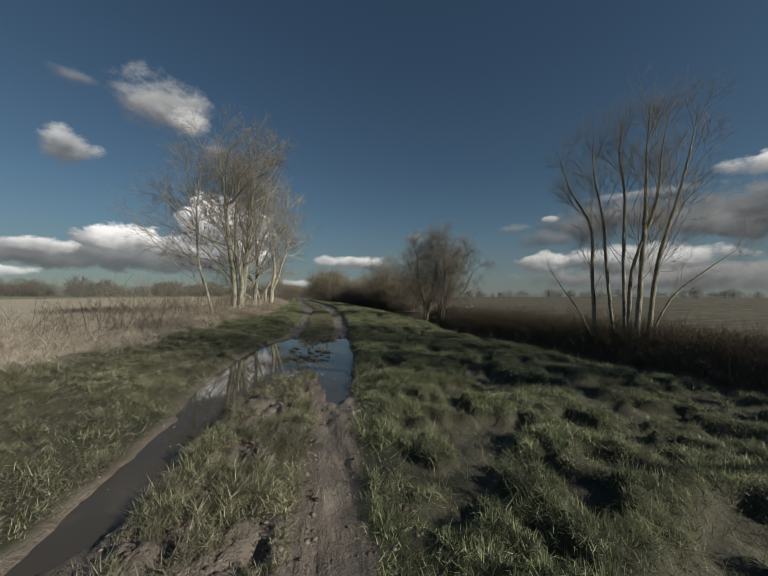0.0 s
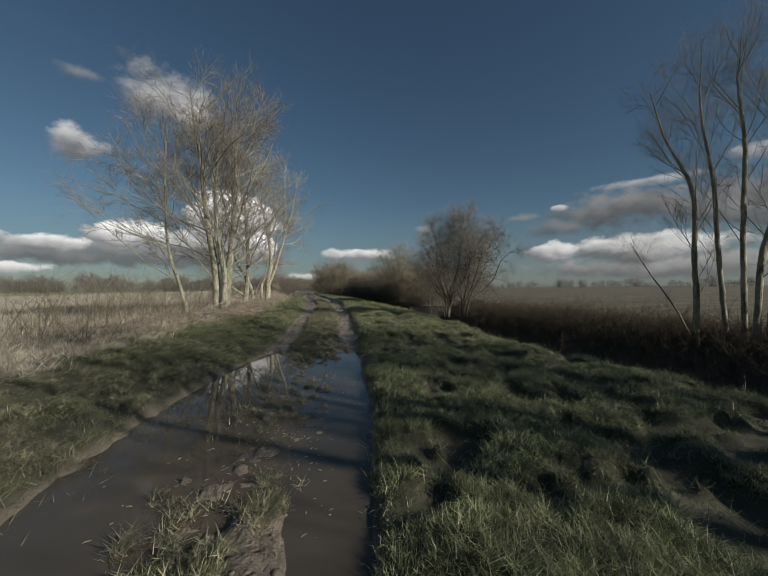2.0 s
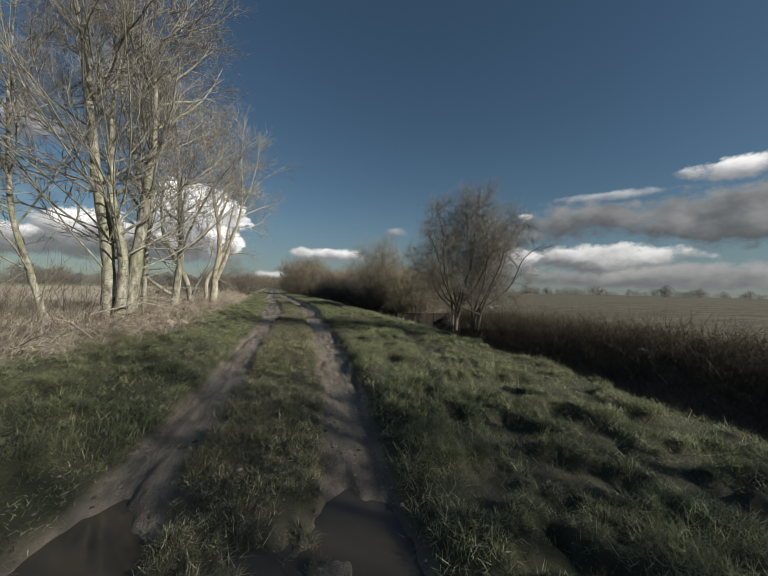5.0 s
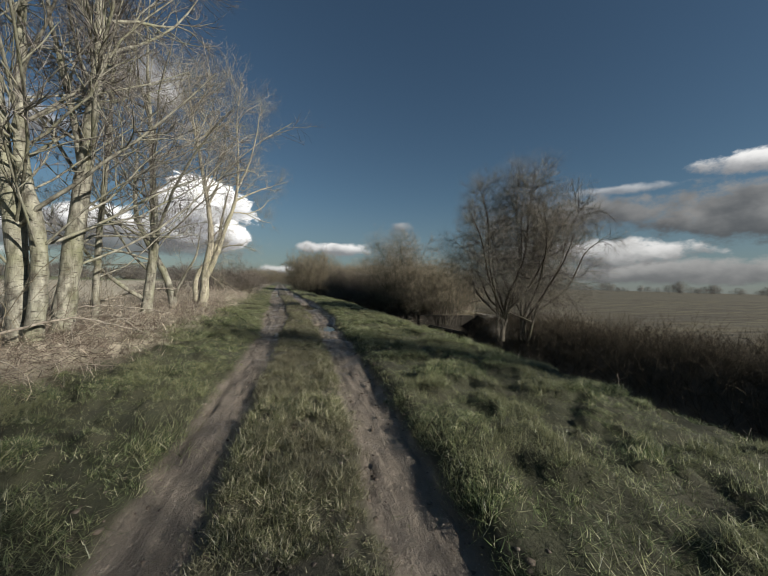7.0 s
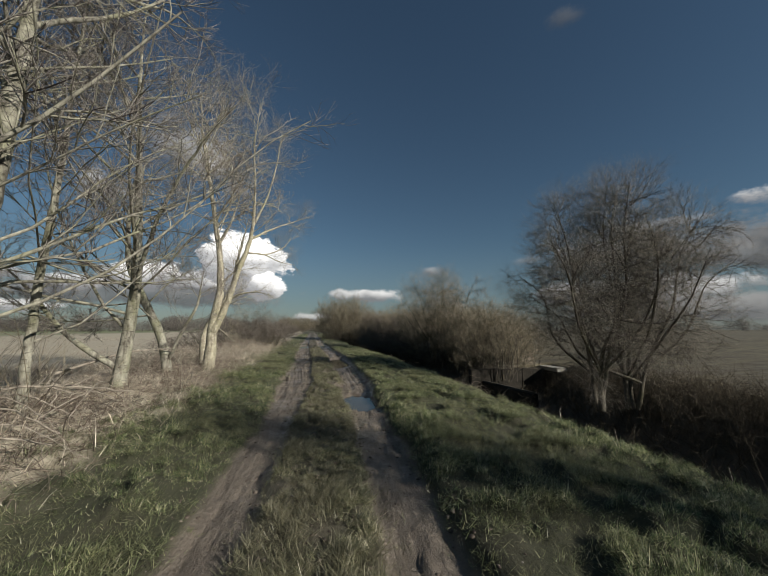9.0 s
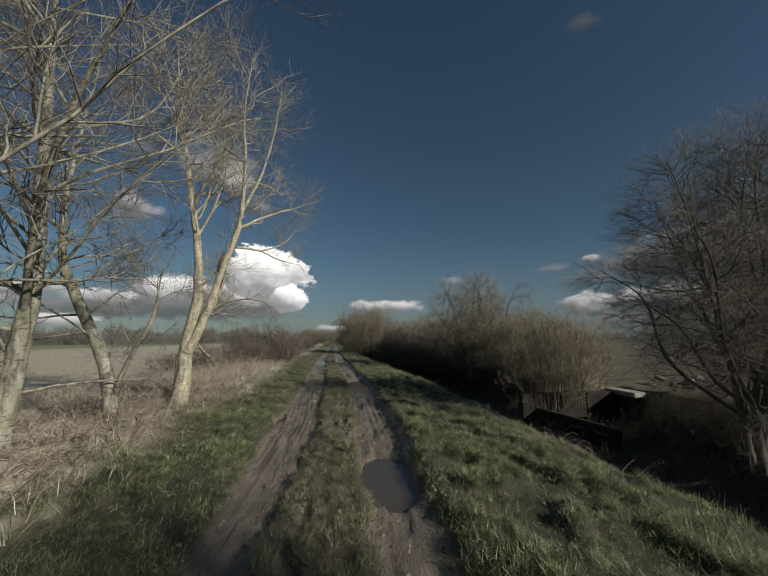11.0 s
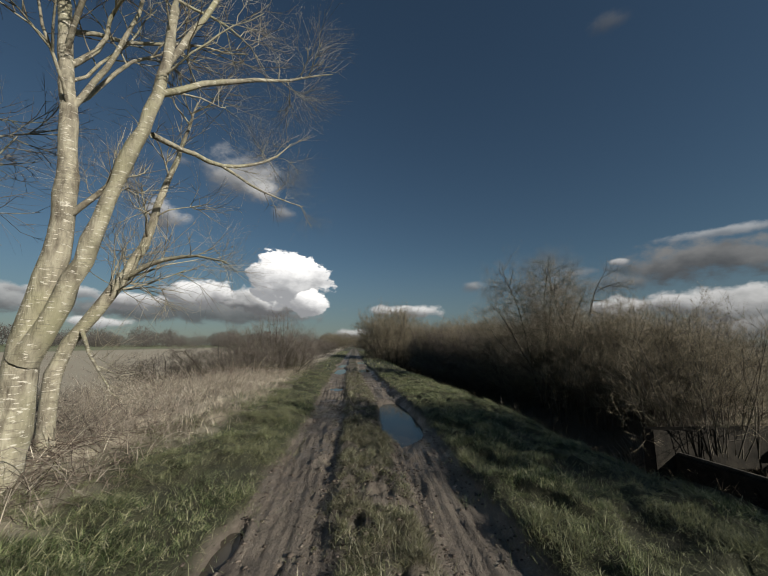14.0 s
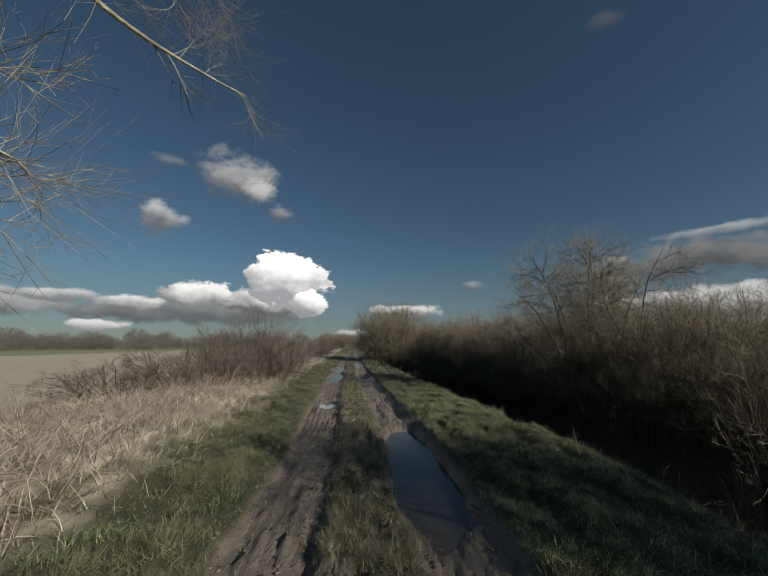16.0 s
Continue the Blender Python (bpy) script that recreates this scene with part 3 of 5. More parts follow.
BRAMBLE = blade("dead_bramble_stems", [(0.0, (0.05, 0.036, 0.028)), (0.45, (0.15, 0.11, 0.085)), (0.8, (0.29, 0.24, 0.185)), (1.0, (0.5, 0.44, 0.35))], 0.05, 0.7)
SCRUB = blade("ditch_scrub", [(0.0, (0.038, 0.032, 0.024)), (0.6, (0.075, 0.063, 0.046)), (1.0, (0.14, 0.118, 0.085))], 0.1, 0.8, gloss=0.1)
GROUND, WATER = ground_material(), water_material()
STAINED = plain("stained_concrete", (0.035, 0.032, 0.026), (0.11, 0.10, 0.085), 5, gloss=0.2)
CONCRETE = plain("weathered_concrete", (0.20, 0.19, 0.165), (0.36, 0.345, 0.30), 3.5)
RUBBLE = plain("pale_rubble", (0.17, 0.16, 0.145), (0.36, 0.345, 0.31), 6, each=0.5)
STONE = plain("track_pebble", (0.24, 0.21, 0.18), (0.48, 0.44, 0.39), 20, each=0.8)
LEAF = plain("fallen_leaf", (0.20, 0.17, 0.13), (0.38, 0.34, 0.28), 30, each=0.8)
DEADWOOD = plain("dead_wood", (0.12, 0.10, 0.078), (0.38, 0.335, 0.27), 9, stretch=(1, 1, 0.3))
# near-black brick: the shade over the culvert is put into this colour
BRICKWORK = plain("shade_darkened_brick", (0.012, 0.011, 0.009), (0.04, 0.035, 0.028), 4, gloss=0.15)
FAR_WOOD = blade("far_wood_twigs", [(0.0, (0.065, 0.057, 0.05)), (0.5, (0.11, 0.098, 0.085)), (1.0, (0.17, 0.155, 0.135))], 0.0, 0.85)
CLOD = blade("crumbled_mud", [(0.0, (0.045, 0.034, 0.026)), (0.6, (0.115, 0.09, 0.07)), (1.0, (0.21, 0.175, 0.14))], 0.0, 0.7)

# ---- the ground, one sheet to the horizon ----
def build_ground():
    xs = np.concatenate([np.linspace(-900, -80, 14), np.linspace(-70, -10, 36), np.arange(-9.4, -3.2, 0.3), np.arange(-3.1, -1.3, 0.06), np.arange(-1.26, 2.6, 0.03), np.arange(2.63, 4.2, 0.06),
                         np.arange(4.28, 8.5, 0.11), np.arange(8.7, 16, 0.4), np.linspace(16.5, 70, 30), np.linspace(85, 900, 14)])
    ys = np.concatenate([np.linspace(-300, -12, 12), np.arange(-10, 1.2, 0.6), np.arange(1.4, 13, 0.05), np.arange(13, 15, 0.075), np.arange(15, 40, 0.11), np.arange(40.2, 66, 0.4),
                         np.linspace(68, 200, 34), np.linspace(220, 900, 16)])
    X, Y = np.meshgrid(xs, ys, indexing="ij")
    Z = height(X, Y)
    V = np.stack([X, Y, Z], -1).reshape(-1, 3)
    idx = np.arange(X.size).reshape(X.shape)
    Q = np.stack([idx[:-1, :-1], idx[1:, :-1], idx[1:, 1:], idx[:-1, 1:]], -1).reshape(-1, 4)
    me = mesh_of("ground", V, Q)
    smooth_shade(me)
    for name, val in zip(("mud", "straw", "soil", "crop", "litter"), cover(X, Y)):
        a = me.attributes.new(name, "FLOAT", "POINT")
        a.data.foreach_set("value", np.ascontiguousarray(val.ravel(), np.float32))
    tagged(attach("ground", me, GROUND), "meadow ground with a muddy rutted track, grass verges and a ditch", "ground", kind="structure")


build_ground()


def water_sheet(x0, x1, y0, y1, z, label):
    V = [(x0, y0, z), (x1, y0, z), (x1, y1, z), (x0, y1, z)]
    me = mesh_of("water", V, [(0, 1, 2, 3)])
    tagged(attach("water", me, WATER), label, "puddle", "puddles in the ruts", "structure")


water_sheet(-1.75, 2.15, 2.1, 13.6, BIG_POOL_Z, "wide brown rainwater puddle flooding both wheel ruts")
for px, py, ax, ay in POOLS:
    water_sheet(px - ax * 1.35, px + ax * 1.35, py - ay * 1.3, py + ay * 1.3, float(base_z(py)) - WATER_DROP - 0.052, "small still rainwater puddle lying in a wheel rut")


# ---- grass, reeds and scrub ----
def blades(rng, x, y, length, width, lean, curl, z=None, wind=(0.35, 0.25), heading=None):
    """One bent blade for each place. Returns vertices, quads and triangles."""
    n = len(x)
    z = height(x, y) - 0.012 if z is None else z
    a = rng.random(n) * 2 * math.pi if heading is None else heading
    d = np.stack([np.cos(a) + wind[0], np.sin(a) + wind[1]], -1)
    d /= np.linalg.norm(d, axis=1, keepdims=True) + 1e-6
    turn = rng.normal(0, 0.6, n)
    side = np.stack([-d[:, 1] * np.cos(turn) + d[:, 0] * np.sin(turn), d[:, 0] * np.cos(turn) + d[:, 1] * np.sin(turn)], -1) * (width * 0.5)[:, None]
    lean = lean * (0.35 + 1.1 * rng.random(n))
    base = np.stack([x, y, z], -1)
    s1, c1 = np.sin(lean), np.cos(lean)
    mid = base + np.stack([d[:, 0] * s1, d[:, 1] * s1, c1], -1) * (0.55 * length)[:, None]
    l2 = np.minimum(lean + curl * (0.3 + rng.random(n)), 2.1)
    tip = mid + np.stack([d[:, 0] * np.sin(l2), d[:, 1] * np.sin(l2), np.cos(l2)], -1) * (0.45 * length)[:, None]
    s3 = np.concatenate([side, np.zeros((n, 1))], 1)
    V = np.stack([base - s3, base + s3, mid + s3 * 0.75, mid - s3 * 0.75, tip], 1).reshape(-1, 3)
    o = np.arange(n)[:, None] * 5
    return V, o + np.array([[0, 1, 2, 3]]), o + np.array([[3, 2, 4]])


def scatter(rng, n, x0, x1, y0, y1, keep):
    x, y = rng.uniform(x0, x1, n), rng.uniform(y0, y1, n)
    ok = rng.random(n) < keep(x, y)
    return x[ok], y[ok]


def stuff(name, V, quads, tris, material, label, category):
    me = mesh_of(name, V, quads, tris)
    return tagged(attach(name, me, material), label, category, kind="stuff")


def spikes(rng, x, y, length, width, lean, out=None, rise=None):
    """Short straight blades, one triangle each; out gives each one a heading."""
    n = len(x)
    a = rng.random(n) * 2 * math.pi if out is None else out
    l = np.abs(rng.normal(0, 1, n)) * lean if rise is None else rng.normal(1.15, 0.32, n)
    d = np.stack([np.cos(a) * np.sin(l) + 0.12, np.sin(a) * np.sin(l) + 0.08, np.cos(l)], -1)
    t = a + math.pi / 2 + rng.normal(0, 0.8, n)
    side = np.stack([np.cos(t), np.sin(t), np.zeros(n)], -1) * (width * 0.5)[:, None]
    b = np.stack([x, y, height(x, y) - 0.008 + (0 if rise is None else rise)], -1)
    V = np.stack([b - side, b + side, b + d * length[:, None]], 1).reshape(-1, 3)
    return V, np.arange(n * 3).reshape(n, 3)


def sward(rng, fill, clump, bent=24, plain_=26, tall=(0.05, 0.115), wide=(0.003, 0.0058), low=(0.045, 0.10), size=(0.05, 0.14)):
    """Turf: a low fill of short blades, and clumps whose blades lean outwards from a crown."""
    x, y = clump
    n = len(x)
    big = rng.uniform(0.55, 1.25, n) * (0.75 + 0.5 * smooth(fbm(x * 1.2, y * 1.2, 81), -0.35, 0.4))
    big = big * (0.65 + 0.6 * tussock(x, y))
    rad = rng.uniform(size[0], size[1], n) * big

    def members(per):
        a = rng.random(n * per) * 2 * math.pi
        f = rng.random(n * per) ** 0.6
        X = np.repeat(x, per) + np.cos(a) * f * np.repeat(rad, per)
        Y = np.repeat(y, per) + np.sin(a) * f * np.repeat(rad, per)
        ln = rng.uniform(tall[0], tall[1], n * per) * np.repeat(big, per) * (1.1 - 0.4 * f)
        return X, Y, ln, rng.uniform(wide[0], wide[1], n * per), 0.65 + 0.8 * f, a + rng.normal(0, 0.7, n * per)

    X, Y, ln, w, lean, a = members(bent)
    V, q, t = blades(rng, X, Y, ln * 1.3, w * 0.8, lean * 0.8, 1.5, heading=a, wind=(0.25, 0.15))
    X, Y, ln, w, lean, a = members(plain_)
    W, u = spikes(rng, X, Y, ln, w, lean, a)
    x, y = fill
    m = len(x)
    sz = 0.6 + 0.9 * smooth(fbm(x * 1.5, y * 1.5, 83), -0.35, 0.4)
    F, k = spikes(rng, x, y, rng.uniform(low[0], low[1], m) * sz, rng.uniform(wide[0], wide[1], m) * 1.1, 1.15, rise=rng.random(m) ** 1.5 * 0.045 * sz)
    return np.concatenate([V, W, F]), q, np.concatenate([t, u + len(V), k + len(V) + len(W)])


def gaps(x, y, seed):
    """Thick turf in clumps, with thin darker hollows between them."""
    return 0.24 + 0.76 * smooth(fbm(x * 4.6, y * 4.0, seed, 2), -0.28, 0.06)


def build_grass():
    rng = np.random.default_rng(11)

    def on_right(x, y):
        mud = cover(x, y)[0]
        u = x - track_x(y)
        bare = np.where(u < 1.5, 0.97, 0.9) * mud
        hollow = lerp(y, (0, 9, 14, 40), (0.07, 0.1, 0.24, 0.35))
        return (1 - bare) * smooth(u, 0.9, 1.1) * smooth(crest_x(y) + 0.7 - x, 0, 0.5) * (hollow + (1 - hollow) * tussock(x, y))

    def depth(y):
        return lerp(y, (0, 30, 36, 46), (1.0, 1.0, 0.5, 0.25))

    clump = scatter(rng, 21000, 1.0, 7.6, 0.8, 44, lambda x, y: on_right(x, y) * depth(y))
    fill = scatter(rng, 2300000, 1.0, 7.4, 0.8, 44, lambda x, y: on_right(x, y) * depth(y) * smooth(x, 8.6, 4.5) * gaps(x, y, 91))
    stuff("verge_grass", *sward(rng, fill, clump), GRASS, "green winter grass verge beside the track, bent by wind", "grass")

    def on_left(x, y):
        mud = cover(x, y)[0]
        mud = np.maximum(mud * smooth(track_x(y) - x, 1.7, 1.2), pool_depth(x, y))
        return (1 - 0.96 * mud) * smooth(track_x(y) - x, 0.85, 1.05) * smooth(x - reed_x(y), -0.9, 0.2) * (0.4 + 0.6 * tussock(x, y))

    clump = scatter(rng, 9000, -5.0, 0.6, 11.5, 46, lambda x, y: on_left(x, y) * depth(y))
    fill = scatter(rng, 1250000, -4.6, 0.6, 11.5, 46, lambda x, y: on_left(x, y) * depth(y) * gaps(x, y, 93))
    stuff("roadside_grass", *sward(rng, fill, clump), GRASS, "short green grass strip between the track and the dead reeds", "grass")
    clump = scatter(rng, 3000, -5.4, 0.2, 1.0, 12.5, lambda x, y: on_left(x, y) * smooth(y, 12.8, 11.2))
    fill = scatter(rng, 520000, -5.4, 0.2, 1.0, 12.5, lambda x, y: on_left(x, y) * smooth(y, 12.8, 11.2) * gaps(x, y, 95))
    stuff("bank_grass", *sward(rng, fill, clump, size=(0.04, 0.10), tall=(0.04, 0.09)), GRASS_MUDDY, "khaki matted grass on the bank of the puddle", "grass")

    def in_middle(x, y):
        u = np.abs(x - track_x(y))
        thick = lerp(y, (0, 6.2, 7.0, 11.5, 12.6, 14, 23, 26, 46), (1.0, 1.0, 0.6, 0.5, 0.8, 1.0, 1.0, 0.8, 0.6))
        n = fbm(x * 4.5, y * 3.8, 59, 3)
        bare = lerp(y, (0, 11, 14, 23, 26), (-0.12, 0.0, -0.32, -0.3, -0.1))
        dry = np.where(y < 13, smooth(height(x, y) - BIG_POOL_Z, -0.03, 0.0), 1 - 0.9 * pool_depth(x, y))
        return smooth(u, 0.8, 0.5) * (1 - 0.95 * rut(x, y)) * thick * smooth(n, bare - 0.14, bare + 0.14) * dry * depth(y)

    def strip(count):
        y = 0.8 + 45 * rng.random(count)
        x = track_x(y) + rng.uniform(-0.95, 0.95, count)
        ok = rng.random(count) < in_middle(x, y) * gaps(x * 1.5, y * 1.5, 97)
        return x[ok], y[ok]

    stuff("track_grass", *sward(rng, strip(1150000), strip(21000), tall=(0.03, 0.07), wide=(0.0035, 0.0065), size=(0.03, 0.07)), GRASS_MUDDY, "muddy trodden grass on the strip between the wheel ruts", "grass")

    # crumbs of churned mud on the strip and along the ruts
    y = 0.8 + 44 * rng.random(26000)
    x = track_x(y) + rng.choice((-1.15, -0.5, -0.3, 0.0, 0.3, 0.5, 1.15), 26000) + rng.normal(0, 0.14, 26000)
    ok = (rng.random(26000) < lerp(y, (0, 8, 11, 22, 27), (1.0, 0.3, 0.35, 0.35, 0.9))) & (pool_depth(x, y) < 0.4)
    x, y = x[ok], y[ok]
    n = len(x)
    g = (1 + math.sqrt(5)) / 2
    ico = np.array([(-1, g, 0), (1, g, 0), (-1, -g, 0), (1, -g, 0), (0, -1, g), (0, 1, g), (0, -1, -g), (0, 1, -g), (g, 0, -1), (g, 0, 1), (-g, 0, -1), (-g, 0, 1)]) / 1.9
    fac = np.array([(0, 11, 5), (0, 5, 1), (0, 1, 7), (0, 7, 10), (0, 10, 11), (1, 5, 9), (5, 11, 4), (11, 10, 2), (10, 7, 6), (7, 1, 8),
                    (3, 9, 4), (3, 4, 2), (3, 2, 6), (3, 6, 8), (3, 8, 9), (4, 9, 5), (2, 4, 11), (6, 2, 10), (8, 6, 7), (9, 8, 1)])
    size = rng.uniform(0.003, 0.017, n) * rng.uniform(0.6, 1.4, n)
    V = ico[None] * size[:, None, None] * np.array([1.4, 1.4, 0.55]) * rng.uniform(0.5, 1.5, (n, 12, 1))
    V = V + np.stack([x, y, height(x, y)], -1)[:, None]
    stuff("mud_clods", V.reshape(-1, 3), None, (fac[None] + 12 * np.arange(n)[:, None, None]).reshape(-1, 3), CLOD, "crumbled mud clods between and beside the wheel ruts", "mud")

    # rough far verges
    x, y = scatter(rng, 14000, -8, 6, 46, 110, lambda x, y: smooth(np.abs(x - track_x(y)), 0.9, 1.3) * smooth(crest_x(y) + 0.5 - x, 0, 0.5) * smooth(x - reed_x(y), -0.5, 0.3))
    n = len(x)
    V, q, t = blades(rng, x, y, rng.uniform(0.10, 0.25, n), rng.uniform(0.02, 0.04, n), 0.6, 0.6)
    stuff("distant_verge_grass", V, q, t, GRASS, "grass verges along the far stretch of track", "grass")


build_grass()


def bent_stems(rng, x, y, tall, radius, lean, k=4, wind=(0.3, 0.2), z=None):
    n = len(x)
    z = height(x, y) - 0.02 if z is None else z
    d = unit(np.stack([rng.normal(0, lean, n) + wind[0] * lean, rng.normal(0, lean, n) + wind[1] * lean, np.ones(n)], -1))
    p = [np.stack([x, y, z], -1)]
    for j in range(1, k):
        d = unit(d + np.stack([rng.normal(0, lean * 0.35, n), rng.normal(0, lean * 0.35, n), -0.18 * lean * j * np.ones(n)], -1))
        p.append(p[-1] + d * (tall / (k - 1))[:, None])
    P = np.stack(p, 1)
    return P, radius[:, None] * np.linspace(1, 0.3, k)[None]


def build_reeds():
    rng = np.random.default_rng(23)

    def near_keep(x, y):
        d = reed_x(y) - x
        n = fbm(x * 0.7, y * 0.6, 61, 3)
        under = smooth(y, 14, 17) * smooth(y, 31, 26)
        return smooth(d, -0.35, 0.4) * smooth(d, 9, 3) * smooth(n, -0.5, 0.2) * (1 - 0.75 * under)

    x, y = scatter(rng, 62000, -14, -0.6, 3, 48, near_keep)
    n = len(x)
    edge = np.clip(reed_x(y) - x, 0, 4)
    tall = rng.uniform(0.2, 0.85, n) * (0.6 + 0.35 * np.minimum(edge, 1.2)) * (0.75 + 0.5 * smooth(fbm(x * 0.5, y * 0.5, 63), -0.3, 0.4))
    P, R = bent_stems(rng, x, y, tall, rng.uniform(0.003, 0.0065, n), 0.58, wind=(0.1, 0.05))
    V, Q = tubes(P, R, 3)
    stuff("reeds", V, Q, None, STRAW, "pale dead reed and grass stems standing beside the track", "dry grass")
    # lying straw at their feet
    x, y = scatter(rng, 70000, -12, -0.6, 3, 48, lambda x, y: smooth(reed_x(y) - x, -0.5, 0.3) * smooth(reed_x(y) - x, 9, 3))
    n = len(x)
    V, q, t = blades(rng, x, y, rng.uniform(0.12, 0.4, n), rng.uniform(0.005, 0.011, n), 1.0, 0.6)
    stuff("matted_straw", V, q, t, STRAW, "matted straw-coloured dead grass under the reeds", "dry grass")
    # brown dead weeds between the reeds and the pale field
    x, y = scatter(rng, 34000, -34, -7, 4, 36, lambda x, y: smooth(reed_x(y) - x, 3.5, 6) * smooth(x, -34, -20) * smooth(fbm(x * 0.2, y * 0.2, 69, 3), -0.3, 0.15))
    n = len(x)
    V, q, t = blades(rng, x, y, rng.uniform(0.18, 0.55, n), rng.uniform(0.008, 0.016, n), 0.5, 0.6)
    stuff("dead_weeds", V, q, t, BRAMBLE, "brown dead weeds standing in the rough field", "weeds")
    # the rough field farther out
    x, y = scatter(rng, 60000, -60, -8, -5, 90, lambda x, y: smooth(fbm(x * 0.12, y * 0.12, 67, 3), -0.35, 0.3) * smooth(reed_x(y) - x, 5, 8) * smooth(x, -62, -25))
    n = len(x)
    V, q, t = blades(rng, x, y, rng.uniform(0.12, 0.34, n), rng.uniform(0.007, 0.016, n), 0.7, 0.7)
    stuff("field_straw", V, q, t, STRAW, "rough field of bleached dead grass", "dry grass")


build_reeds()


def build_brambles():
    rng = np.random.default_rng(37)

    def keep(x, y):
        d = reed_x(y) - x
        return smooth(d, -0.25, 0.5) * smooth(d, 4.5, 2.0) * smooth(y, 13, 16) * smooth(y, 33, 29) * smooth(fbm(x * 0.8, y * 0.8, 71), -0.45, 0.1)

    x, y = scatter(rng, 24000, -7, -0.8, 12, 34, keep)
    n = len(x)
    P, R = bent_stems(rng, x, y, rng.uniform(0.25, 0.9, n), rng.uniform(0.0012, 0.0052, n), 0.95, 5)
    P[:, :, 2] = np.maximum(P[:, :, 2], height(P[:, :, 0], P[:, :, 1]) + 0.01)
    V, Q = tubes(P, R, 3)
    stuff("brambles", V, Q, None, BRAMBLE, "tangle of dead bramble and nettle stems under the trees", "brambles")

    # thin young stems standing in the scrub near the first trees
    x, y = scatter(rng, 460, -8, -2.8, 12, 24, lambda x, y: smooth(reed_x(y) - x, 0.0, 0.8))
    n = len(x)
    P, R = bent_stems(rng, x, y, rng.uniform(0.8, 2.3, n), rng.uniform(0.004, 0.009, n), 0.3, 5)
    side, rad = sprout(rng, P, R, 7, (0.25, 0.98), (25, 55), (0.25, 0.7), 0.0035, 3, 0.1, 0.12)
    V, Q = join([tubes(P, R, 3), tubes(side, rad, 3)])
    stuff("saplings", V, Q, None, TWIG_RED, "thin leafless saplings and dock stalks in the scrub", "saplings")

    # dark scrub on the ditch banks
    def bank(x, y):
        s = x - crest_x(y)
        return (smooth(s, 3.4, 4.6) * smooth(s, 8.4, 7.4) + 0.25 * smooth(s, 0.5, 1) * smooth(s, 4, 3)) * smooth(y, 62, 50) * (1 - 0.45 * smooth(y, 30, 31) * smooth(y, 36.5, 35.5) * smooth(s, 4.4, 5.0))

    x, y = scatter(rng, 46000, 3, 17, -4, 62, bank)
    n = len(x)
    P, R = bent_stems(rng, x, y, rng.uniform(0.3, 1.0, n) ** 1.3 * 1.1 * lerp(y, (0, 8, 14, 30, 33), (0.7, 0.7, 1, 1, 0.8)), rng.uniform(0.003, 0.008, n), 0.75, 3)
    side, rad = sprout(rng, P, R, 3, (0.2, 0.9), (25, 70), (0.15, 0.45), 0.004, 2, 0.1, 0.1)
    V, Q = tubes(P, R, 3)
    W, T = cones(side, rad)
    # pale dead stems at the hedge's foot
    hx, hy = rng.uniform(8.2, 12.4, 900), rng.uniform(34.7, 35.5, 900)
    HP, HR = bent_stems(rng, hx, hy, rng.uniform(0.35, 1.0, 900), rng.uniform(0.004, 0.008, 900), 0.3, 4)
    HV, HQ = tubes(HP, HR, 3)
    # taller dark brambles along the top of the far bank
    bx, by = scatter(rng, 34000, 8, 17, 4, 30, lambda x, y: smooth(x - crest_x(y), 4.6, 5.6) * smooth(x - crest_x(y), 8.0, 7.0))
    m = len(bx)
    BP, BR = bent_stems(rng, bx, by, rng.uniform(0.5, 1.35, m) * lerp(by, (4, 9, 13, 30), (0.5, 0.7, 1.0, 0.9)), rng.uniform(0.003, 0.007, m), 0.55, 4)
    side2, rad2 = sprout(rng, BP, BR, 4, (0.2, 1.0), (25, 70), (0.15, 0.4), 0.004, 2, 0.1, 0.1)
    BV, BQ = tubes(BP, BR, 3)
    BW, BT = cones(side2, rad2)
    stuff("bank_brambles", np.concatenate([BV, BW]), BQ, BT + len(BV), SCRUB, "dark leafless bramble thicket along the ditch top", "brambles")
    stuff("hedge_reeds", HV, HQ, None, STRAW, "pale dead stems at the foot of the hedge", "dry grass")
    stuff("ditch_scrub", np.concatenate([V, W]), Q, T + len(V), SCRUB, "dark tangled scrub covering the ditch bank", "scrub")


build_brambles()

